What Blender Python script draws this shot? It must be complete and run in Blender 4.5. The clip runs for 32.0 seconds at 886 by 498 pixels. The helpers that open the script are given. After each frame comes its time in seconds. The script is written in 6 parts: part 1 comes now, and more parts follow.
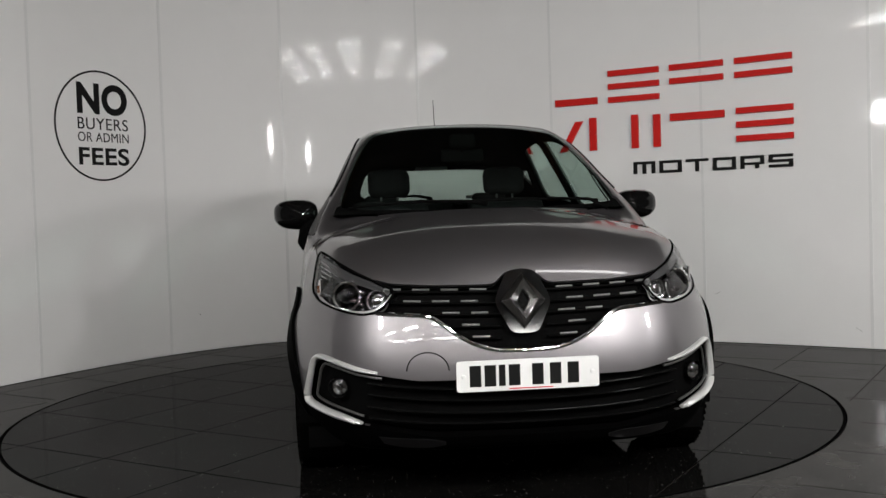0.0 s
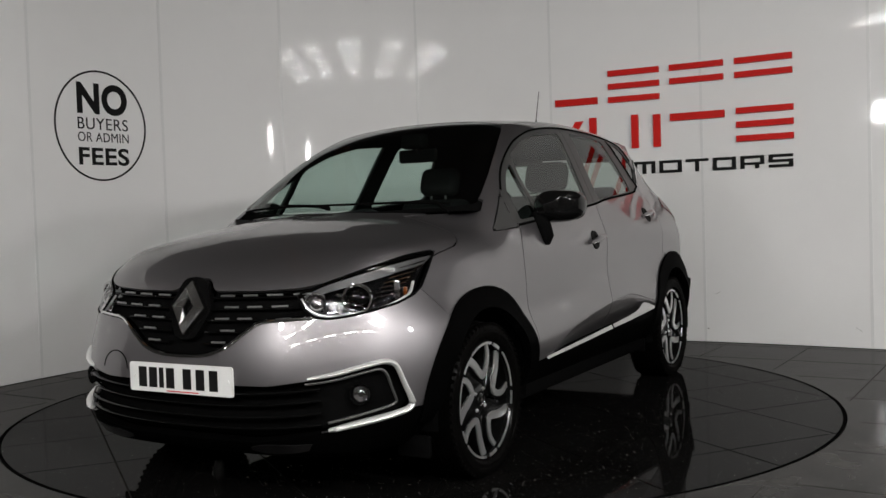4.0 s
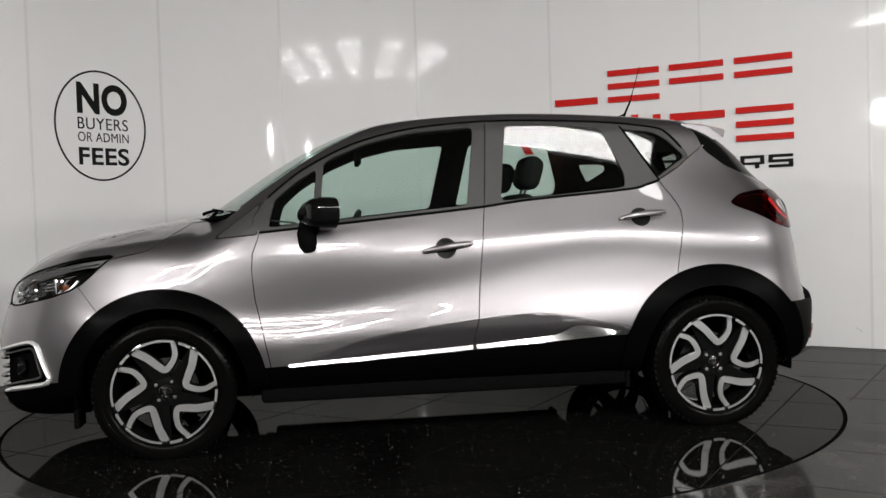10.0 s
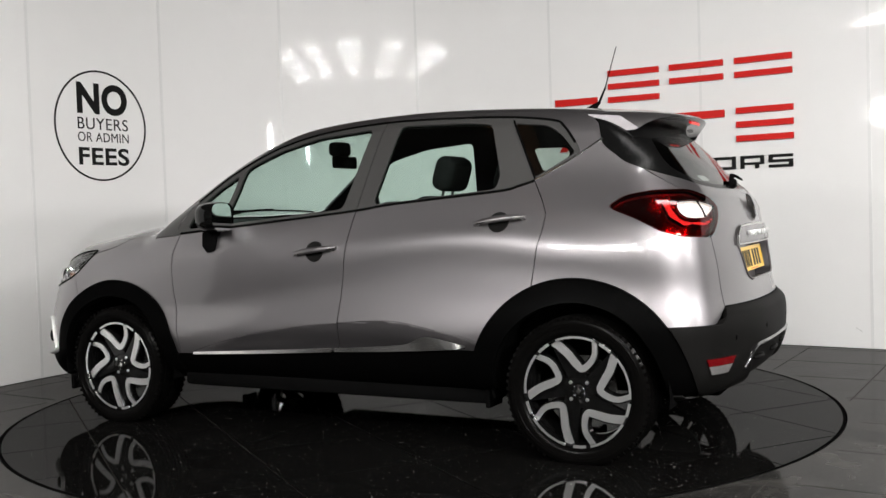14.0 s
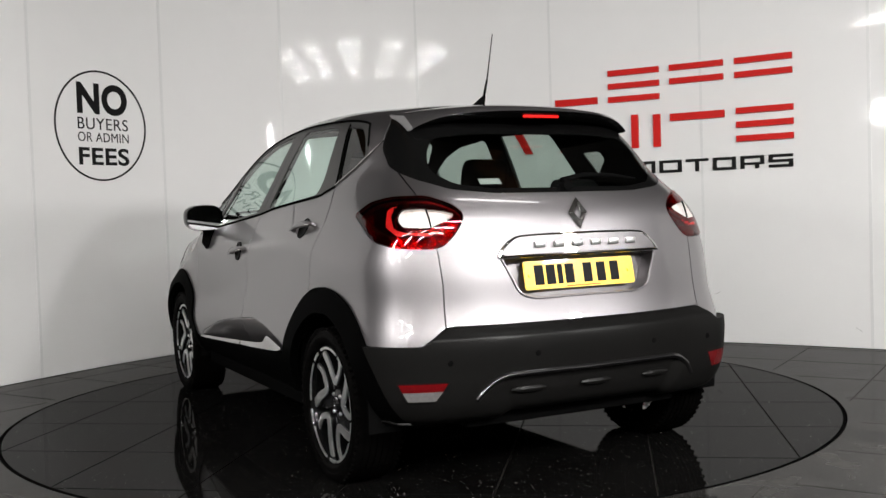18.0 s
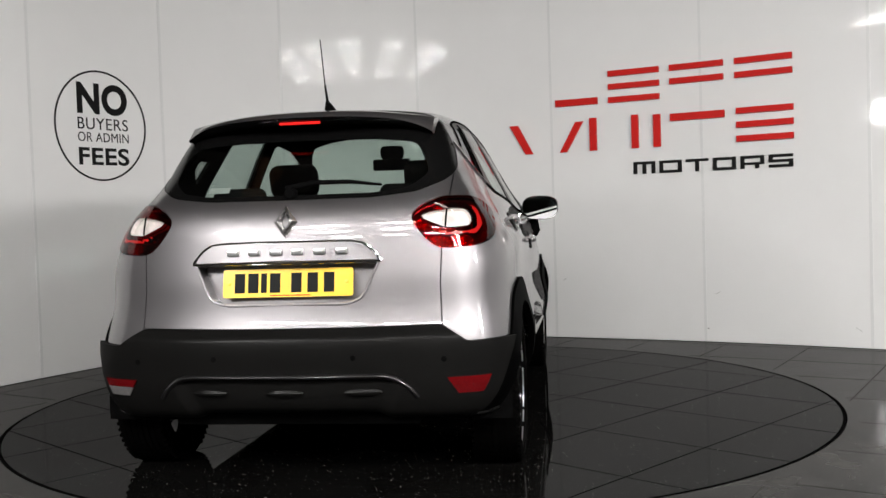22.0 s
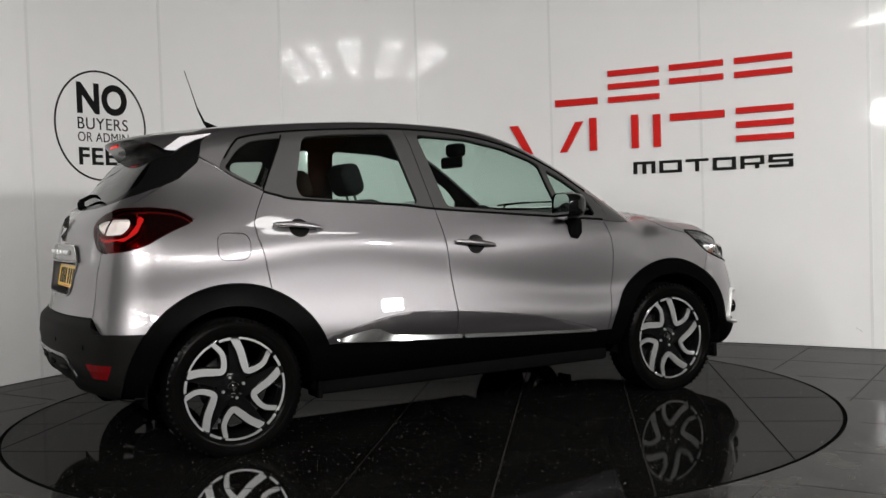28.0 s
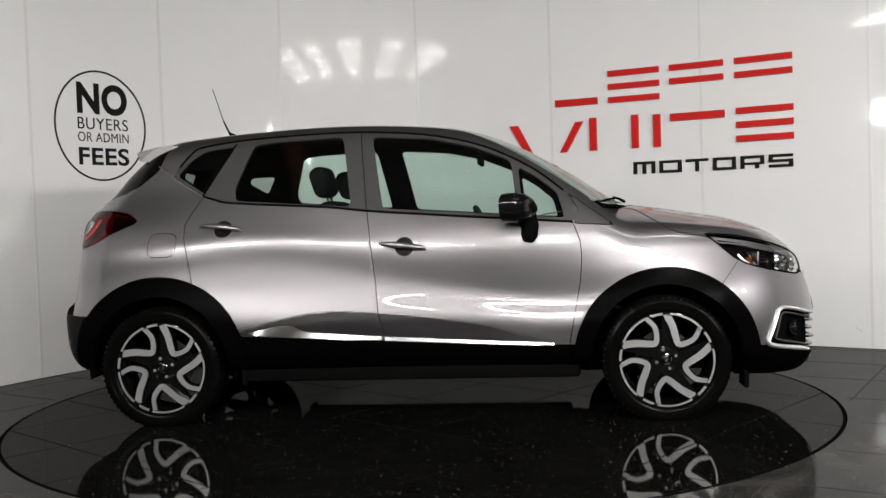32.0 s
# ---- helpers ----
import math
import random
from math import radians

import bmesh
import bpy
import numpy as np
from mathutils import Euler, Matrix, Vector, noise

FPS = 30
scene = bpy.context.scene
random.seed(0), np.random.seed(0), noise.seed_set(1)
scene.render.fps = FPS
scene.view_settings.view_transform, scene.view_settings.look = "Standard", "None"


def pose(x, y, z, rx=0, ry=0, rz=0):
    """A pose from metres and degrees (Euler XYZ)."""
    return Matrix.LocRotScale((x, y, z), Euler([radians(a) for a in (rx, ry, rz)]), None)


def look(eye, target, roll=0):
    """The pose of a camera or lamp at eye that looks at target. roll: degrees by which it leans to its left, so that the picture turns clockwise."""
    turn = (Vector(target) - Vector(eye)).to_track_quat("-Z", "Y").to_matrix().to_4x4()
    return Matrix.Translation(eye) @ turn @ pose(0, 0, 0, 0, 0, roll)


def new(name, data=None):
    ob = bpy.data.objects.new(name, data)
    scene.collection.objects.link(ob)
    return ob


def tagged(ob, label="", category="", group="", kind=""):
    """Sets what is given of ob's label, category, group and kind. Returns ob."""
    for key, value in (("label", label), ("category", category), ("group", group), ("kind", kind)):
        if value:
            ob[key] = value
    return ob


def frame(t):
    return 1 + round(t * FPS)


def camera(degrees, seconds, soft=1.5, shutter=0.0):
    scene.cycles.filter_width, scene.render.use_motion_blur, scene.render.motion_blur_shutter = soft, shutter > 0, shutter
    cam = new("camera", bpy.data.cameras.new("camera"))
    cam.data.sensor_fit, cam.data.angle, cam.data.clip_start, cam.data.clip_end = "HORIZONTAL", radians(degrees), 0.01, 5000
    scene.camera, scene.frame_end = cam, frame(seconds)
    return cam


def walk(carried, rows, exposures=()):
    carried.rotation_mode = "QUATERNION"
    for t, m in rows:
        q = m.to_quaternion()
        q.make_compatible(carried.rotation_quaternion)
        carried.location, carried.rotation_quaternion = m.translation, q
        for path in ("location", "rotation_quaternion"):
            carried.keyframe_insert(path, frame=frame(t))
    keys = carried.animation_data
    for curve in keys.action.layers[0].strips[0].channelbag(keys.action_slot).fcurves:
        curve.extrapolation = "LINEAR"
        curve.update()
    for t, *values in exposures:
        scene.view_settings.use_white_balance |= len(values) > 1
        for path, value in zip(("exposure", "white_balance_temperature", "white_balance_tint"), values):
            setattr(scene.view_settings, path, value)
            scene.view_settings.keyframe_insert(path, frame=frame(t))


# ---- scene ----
import itertools

cam = camera(48.335, 32.0)
EYE = (0.0, -5.653, 1.066)
YAW, PITCH = radians(1.3285), radians(2.041)
AIM = (EYE[0] + math.sin(YAW) * math.cos(PITCH), EYE[1] + math.cos(YAW) * math.cos(PITCH), EYE[2] - math.sin(PITCH))
walk(cam, [(0.0, look(EYE, AIM, -1.831)), (32.0, look(EYE, AIM, -1.831))],
     exposures=[(0.0, 0.95), (1.0, 1.03), (2.0, 1.00), (3.0, 0.69), (6.0, 1.34), (8.0, 1.20), (9.0, 1.24), (11.0, 1.43), (14.0, 1.68), (17.0, 1.55), (19.0, 1.51), (23.0, 1.37), (25.0, 1.37), (28.0, 1.35), (32.0, 1.43)])

# ---- light ----
world = bpy.data.worlds.new("world")
scene.world = world
world.use_nodes = True
world.node_tree.nodes["Background"].inputs[0].default_value = (0.9, 0.95, 1.0, 1)
world.node_tree.nodes["Background"].inputs[1].default_value = 0.02


def area_lamp(name, eye, target, w, h, power, colour=(1, 0.985, 0.965)):
    data = bpy.data.lights.new(name, "AREA")
    data.shape, data.size, data.size_y = "RECTANGLE", w, h
    data.energy, data.color = power, colour
    ob = new(name, data)
    ob.matrix_world = look(eye, target)
    return ob


area_lamp("flood_lamp", (2.25, -4.5, 2.16), (-0.9, 2.4, 1.1), 0.20, 0.24, 34)
area_lamp("flood_lamp", (5.2, -4.4, 2.5), (-0.6, 1.6, 1.0), 0.24, 0.36, 43)
area_lamp("flood_lamp", (-2.73, -4.5, 2.36), (1.2, 2.0, 1.1), 0.20, 0.26, 25)


# ---- materials ----
def material(name, colour, rough=0.5, metal=0.0, coat=0.0, grain=0.0, grain_scale=40.0, bump=0.0, bump_scale=200.0, stain=0.0,
             stain_scale=1.2, spec=0.5, emit=None, strength=0.0, trans=0.0, ior=1.45, rough_var=0.0, alpha=1.0, island=0.0):
    m = bpy.data.materials.new(name)
    m.use_nodes = True
    nt = m.node_tree
    b = nt.nodes["Principled BSDF"]
    b.inputs["Base Color"].default_value = (*colour, 1)
    b.inputs["Roughness"].default_value = rough
    b.inputs["Metallic"].default_value = metal
    b.inputs["Coat Weight"].default_value = coat
    b.inputs["Coat Roughness"].default_value = 0.008
    b.inputs["Specular IOR Level"].default_value = spec
    b.inputs["Transmission Weight"].default_value = trans
    b.inputs["IOR"].default_value = ior
    b.inputs["Alpha"].default_value = alpha
    if emit:
        b.inputs["Emission Color"].default_value = (*emit, 1)
        b.inputs["Emission Strength"].default_value = strength
    if not (grain or bump or stain or rough_var):
        return m
    tc = nt.nodes.new("ShaderNodeTexCoord")
    small = nt.nodes.new("ShaderNodeTexNoise")
    small.inputs["Scale"].default_value, small.inputs["Detail"].default_value = grain_scale, 4
    large = nt.nodes.new("ShaderNodeTexNoise")
    large.inputs["Scale"].default_value, large.inputs["Detail"].default_value = stain_scale, 6
    for n in (small, large):
        nt.links.new(tc.outputs["Object"], n.inputs["Vector"])
    amount = nt.nodes.new("ShaderNodeMath")
    amount.operation = "MULTIPLY_ADD"
    nt.links.new(small.outputs["Fac"], amount.inputs[0])
    amount.inputs[1].default_value, amount.inputs[2].default_value = 2 * grain, 1 - grain
    second = nt.nodes.new("ShaderNodeMath")
    second.operation = "MULTIPLY_ADD"
    nt.links.new(large.outputs["Fac"], second.inputs[0])
    second.inputs[1].default_value, second.inputs[2].default_value = 2 * stain, 1 - stain
    product = nt.nodes.new("ShaderNodeMath")
    product.operation = "MULTIPLY"
    nt.links.new(amount.outputs[0], product.inputs[0])
    nt.links.new(second.outputs[0], product.inputs[1])
    hsv = nt.nodes.new("ShaderNodeHueSaturation")
    hsv.inputs["Color"].default_value = (*colour, 1)
    nt.links.new(product.outputs[0], hsv.inputs["Value"])
    nt.links.new(hsv.outputs[0], b.inputs["Base Color"])
    if rough_var:
        rv = nt.nodes.new("ShaderNodeMath")
        rv.operation = "MULTIPLY_ADD"
        nt.links.new(large.outputs["Fac"], rv.inputs[0])
        rv.inputs[1].default_value, rv.inputs[2].default_value = 2 * rough_var, rough - rough_var
        nt.links.new(rv.outputs[0], b.inputs["Roughness"])
    if bump:
        bn = nt.nodes.new("ShaderNodeTexNoise")
        bn.inputs["Scale"].default_value, bn.inputs["Detail"].default_value = bump_scale, 3
        nt.links.new(tc.outputs["Object"], bn.inputs["Vector"])
        bp = nt.nodes.new("ShaderNodeBump")
        bp.inputs["Strength"].default_value, bp.inputs["Distance"].default_value = bump, 0.002
        nt.links.new(bn.outputs["Fac"], bp.inputs["Height"])
        nt.links.new(bp.outputs[0], b.inputs["Normal"])
    return m


PAINT = material("silver_grey_metallic_paint", (0.200, 0.190, 0.196), 0.41, 0.94, 1.0, grain=0.10, grain_scale=900, bump=0.03, bump_scale=900)
SATIN = material("satin_grey_trim", (0.05, 0.049, 0.048), 0.42, 0.3, grain=0.06, grain_scale=200)
BLACK = material("black_plastic", (0.003, 0.003, 0.003), 0.6, spec=0.0, grain=0.2, grain_scale=80)
BAND = material("black_glass_border", (0.003, 0.003, 0.003), 0.22, spec=0.15, grain=0.1)
GLOSS = material("gloss_black", (0.003, 0.003, 0.003), 0.06, spec=0.3, grain=0.1)
MIRROR = material("mirror_glass", (0.8, 0.82, 0.82), 0.01, 1.0)
CHROME = material("chrome", (0.72, 0.715, 0.71), 0.06, 1.0, grain=0.02)
SATINCHROME = material("satin_chrome", (0.60, 0.595, 0.59), 0.18, 1.0, grain=0.02)
ALLOY = material("machined_alloy", (0.74, 0.74, 0.74), 0.32, 0.95, grain=0.06, grain_scale=400)


def grazing(nt, f0, rise):
    """Gloss that rises from f0 face on by rise towards grazing."""
    lw = nt.nodes.new("ShaderNodeLayerWeight")
    lw.inputs["Blend"].default_value = 0.5
    pw, mad = nt.nodes.new("ShaderNodeMath"), nt.nodes.new("ShaderNodeMath")
    pw.operation, mad.operation = "POWER", "MULTIPLY_ADD"
    nt.links.new(lw.outputs["Facing"], pw.inputs[0])
    pw.inputs[1].default_value = 5.0
    nt.links.new(pw.outputs[0], mad.inputs[0])
    mad.inputs[1].default_value, mad.inputs[2].default_value = rise, f0
    return mad


def polished(name, colour, rough, f0, rise, grain=0.2, grain_scale=60, stain=0.3, stain_scale=2.0, smear=0.1, specks=0.0, dried=0.0):
    """A dull dark stone with a weak polish that is worn in patches."""
    m = bpy.data.materials.new(name)
    m.use_nodes = True
    nt = m.node_tree
    nt.nodes.remove(nt.nodes["Principled BSDF"])
    tc = nt.nodes.new("ShaderNodeTexCoord")
    small, large, dust = (nt.nodes.new("ShaderNodeTexNoise") for _ in range(3))
    for n, sc, det in ((small, grain_scale, 4), (large, stain_scale, 7), (dust, 95.0, 1)):
        n.inputs["Scale"].default_value, n.inputs["Detail"].default_value = sc, det
        nt.links.new(tc.outputs["Object"], n.inputs["Vector"])

    def mad(a, k, b):
        q = nt.nodes.new("ShaderNodeMath")
        q.operation = "MULTIPLY_ADD"
        nt.links.new(a, q.inputs[0])
        q.inputs[1].default_value, q.inputs[2].default_value = k, b
        return q.outputs[0]
    mul = nt.nodes.new("ShaderNodeMath")
    mul.operation = "MULTIPLY"
    nt.links.new(mad(small.outputs["Fac"], 2 * grain, 1 - grain), mul.inputs[0])
    nt.links.new(mad(large.outputs["Fac"], 2 * stain, 1 - stain), mul.inputs[1])
    hsv = nt.nodes.new("ShaderNodeHueSaturation")
    hsv.inputs["Color"].default_value = (*colour, 1)
    nt.links.new(mul.outputs[0], hsv.inputs["Value"])
    base = hsv.outputs[0]
    if specks:
        ramp = nt.nodes.new("ShaderNodeValToRGB")
        ramp.color_ramp.elements[0].position, ramp.color_ramp.elements[1].position = 0.735, 0.76
        nt.links.new(dust.outputs["Fac"], ramp.inputs[0])
        mixc = nt.nodes.new("ShaderNodeMix")
        mixc.data_type = "RGBA"
        nt.links.new(ramp.outputs[0], mixc.inputs[0])
        nt.links.new(base, mixc.inputs[6])
        mixc.inputs[7].default_value = (specks, specks, specks * 0.95, 1)
        base = mixc.outputs[2]
    if dried:
        marks, edge = nt.nodes.new("ShaderNodeTexNoise"), nt.nodes.new("ShaderNodeValToRGB")
        marks.inputs["Scale"].default_value, marks.inputs["Detail"].default_value = 4.5, 9
        marks.inputs["Distortion"].default_value = 0.8
        nt.links.new(tc.outputs["Object"], marks.inputs["Vector"])
        edge.color_ramp.elements[0].position, edge.color_ramp.elements[1].position = 0.40, 0.78
        nt.links.new(marks.outputs["Fac"], edge.inputs[0])
        film = nt.nodes.new("ShaderNodeMix")
        film.data_type = "RGBA"
        nt.links.new(edge.outputs[0], film.inputs[0])
        nt.links.new(base, film.inputs[6])
        film.inputs[7].default_value = (dried, dried * 0.94, dried * 0.88, 1)
        base = film.outputs[2]
    dif, glo, mix = nt.nodes.new("ShaderNodeBsdfDiffuse"), nt.nodes.new("ShaderNodeBsdfGlossy"), nt.nodes.new("ShaderNodeMixShader")
    nt.links.new(base, dif.inputs[0])
    nt.links.new(mad(large.outputs["Fac"], 2 * smear, rough - smear), glo.inputs["Roughness"])
    nt.links.new(grazing(nt, f0, rise).outputs[0], mix.inputs[0])
    nt.links.new(dif.outputs[0], mix.inputs[1])
    nt.links.new(glo.outputs[0], mix.inputs[2])
    nt.links.new(mix.outputs[0], nt.nodes["Material Output"].inputs[0])
    return m


def thin_glass(name, tint, fresnel=0.045):
    """Clear sheet: what lies behind shows through it, tinted, and it mirrors as glass does."""
    m = bpy.data.materials.new(name)
    m.use_nodes = True
    nt = m.node_tree
    nt.nodes.remove(nt.nodes["Principled BSDF"])
    clear, gloss, mix = (nt.nodes.new(k) for k in ("ShaderNodeBsdfTransparent", "ShaderNodeBsdfGlossy", "ShaderNodeMixShader"))
    clear.inputs[0].default_value = (*tint, 1)
    gloss.inputs["Roughness"].default_value = 0.0
    nt.links.new(grazing(nt, fresnel, 0.95).outputs[0], mix.inputs[0])
    nt.links.new(clear.outputs[0], mix.inputs[1])
    nt.links.new(gloss.outputs[0], mix.inputs[2])
    nt.links.new(mix.outputs[0], nt.nodes["Material Output"].inputs[0])
    return m


GLASS = thin_glass("green_tinted_glass", (0.78, 0.90, 0.85), 0.07)
SMOKED = thin_glass("rear_glass", (0.55, 0.60, 0.575), 0.07)
LENS = thin_glass("clear_lens", (0.96, 0.96, 0.97), 0.035)
REDLENS = thin_glass("red_lens", (0.40, 0.010, 0.014), 0.05)
RED = material("red_reflector", (0.08, 0.002, 0.003), 0.2, spec=0.2, grain=0.2, grain_scale=120)
WHITEP = material("white_plate", (0.68, 0.68, 0.67), 0.3, coat=0.3, grain=0.02)
YELLOWP = material("yellow_plate", (0.85, 0.52, 0.015), 0.3, coat=0.4, grain=0.02)
DASHES = material("grey_grille_insert", (0.34, 0.34, 0.335), 0.30, 0.8, grain=0.1)
INK = material("black_ink", (0.008, 0.008, 0.008), 0.5, spec=0.1, grain=0.05)
SEAT = material("dark_seat_cloth", (0.010, 0.0098, 0.010), 0.85, spec=0.03, grain=0.25, grain_scale=150, bump=0.3, bump_scale=600)
DASH = material("dark_dash_plastic", (0.014, 0.014, 0.015), 0.55, spec=0.08, grain=0.15, grain_scale=120)
PANEL = material("white_gloss_wall_panel", (0.735, 0.73, 0.725), 0.055, spec=0.22, grain=0.015, grain_scale=6, stain=0.05, stain_scale=0.7, bump=0.12, bump_scale=1.6, rough_var=0.015)
JOINT = material("pale_joint_strip", (0.64, 0.64, 0.635), 0.30, grain=0.05)
CLAD = polished("dark_grey_grained_plastic", (0.0055, 0.0053, 0.0051), 0.33, 0.009, 0.12, 0.15, 300, 0.12, 3.0, 0.06)
ARCH = polished("black_grained_plastic", (0.001, 0.001, 0.001), 0.30, 0.0012, 0.05, 0.15, 300, 0.12, 3.0, 0.06)
RUBBER = polished("tyre_rubber", (0.0018, 0.0017, 0.0016), 0.24, 0.004, 0.08, 0.25, 60, 0.25, 8.0, 0.08)
TILE = polished("black_polished_tile", (0.003, 0.0029, 0.0028), 0.040, 0.019, 0.26, 0.25, 90, 0.4, 2.5, 0.035, specks=0.5, dried=0.004)
FLOORT = polished("dark_floor_tile", (0.018, 0.0174, 0.0166), 0.10, 0.018, 0.36, 0.25, 40, 0.5, 2.2, 0.09, specks=0.3, dried=0.05)
GROUT = material("grey_grout", (0.036, 0.034, 0.032), 0.9, spec=0.0, grain=0.3, grain_scale=8)
SIGNRED = material("red_sign_acrylic", (0.52, 0.008, 0.005), 0.45, spec=0.2, grain=0.04)
DARKWALL = material("dark_workshop_ceiling", (0.06, 0.056, 0.052), 0.8, grain=0.1, grain_scale=5, stain=0.2)
HALL = material("grey_workshop_wall", (0.05, 0.049, 0.048), 0.7, grain=0.1, grain_scale=5, stain=0.25)
BEAM = material("brown_steel_beam", (0.16, 0.08, 0.035), 0.6, grain=0.2, grain_scale=8)
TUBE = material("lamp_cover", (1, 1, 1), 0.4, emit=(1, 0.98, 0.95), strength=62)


# ---- mesh helpers ----
def spl(xs, ys):
    """Natural cubic spline through the points, straight past its ends."""
    x, y = np.array(xs, float), np.array(ys, float)
    n, h = len(x), np.diff(x)
    a, r = np.eye(n), np.zeros(n)
    for i in range(1, n - 1):
        a[i, i - 1:i + 2] = h[i - 1], 2 * (h[i - 1] + h[i]), h[i]
        r[i] = 6 * ((y[i + 1] - y[i]) / h[i] - (y[i] - y[i - 1]) / h[i - 1])
    m = np.linalg.solve(a, r)

    def f(q):
        q = np.asarray(q, float)
        qc = np.clip(q, x[0], x[-1])
        i = np.clip(np.searchsorted(x, qc) - 1, 0, n - 2)
        d, e, s = x[i + 1] - qc, qc - x[i], h[i]
        v = m[i] * d ** 3 / (6 * s) + m[i + 1] * e ** 3 / (6 * s) + (y[i] / s - m[i] * s / 6) * d + (y[i + 1] / s - m[i + 1] * s / 6) * e
        s0 = (y[1] - y[0]) / h[0] - h[0] * m[1] / 6
        s1 = (y[-1] - y[-2]) / h[-1] + h[-1] * m[-2] / 6
        return v + np.minimum(q - x[0], 0) * s0 + np.maximum(q - x[-1], 0) * s1
    return f


def step(q, a, b):
    s = np.clip((np.asarray(q, float) - a) / (b - a), 0, 1)
    return s * s * (3 - 2 * s)


def smax(a, b, r):
    h = np.maximum(r - np.abs(a - b), 0) / r
    return np.maximum(a, b) + h * h * r / 4


def curve_in(pts, n=8, closed=True):
    """A rounded outline through the points (Catmull-Rom)."""
    p = np.array(pts, float)
    k, out = len(p), []
    for i in range(k if closed else k - 1):
        if closed:
            a, b, c_, d = p[i - 1], p[i], p[(i + 1) % k], p[(i + 2) % k]
        else:
            a, b, c_, d = p[max(i - 1, 0)], p[i], p[i + 1], p[min(i + 2, k - 1)]
        for t in np.arange(n) / n:
            out.append(0.5 * (2 * b + (c_ - a) * t + (2 * a - 5 * b + 4 * c_ - d) * t * t + (3 * b - a - 3 * c_ + d) * t ** 3))
    if not closed:
        out.append(p[-1])
    return np.array(out)


def rounded(pts, r, n=4):
    """A polygon with its corners rounded by r."""
    p, out = np.array(pts, float), []
    for i in range(len(p)):
        a, b, c_ = p[i - 1], p[i], p[(i + 1) % len(p)]
        u, w = a - b, c_ - b
        lu, lw = np.linalg.norm(u), np.linalg.norm(w)
        k = min(r, 0.45 * lu, 0.45 * lw)
        s, e = b + u / lu * k, b + w / lw * k
        for t in np.linspace(0, 1, n + 1):
            out.append((1 - t) ** 2 * s + 2 * t * (1 - t) * b + t * t * e)
    return np.array(out)


def poly_sd(q, poly):
    """Signed distance of the points q to a closed outline, negative inside."""
    d, inside = np.full(len(q), 1e9), np.zeros(len(q), bool)
    for i in range(len(poly)):
        a, b = poly[i - 1], poly[i]
        e, w = b - a, q - a
        t = np.clip((w @ e) / max(e @ e, 1e-12), 0, 1)
        d = np.minimum(d, ((w - t[:, None] * e) ** 2).sum(1))
        hit = ((a[1] > q[:, 1]) != (b[1] > q[:, 1]))
        with np.errstate(divide="ignore", invalid="ignore"):
            xc = e[0] * (q[:, 1] - a[1]) / (e[1] if e[1] else 1e-12) + a[0]
        inside ^= hit & (q[:, 0] < xc)
    return np.where(inside, -1, 1) * np.sqrt(d)


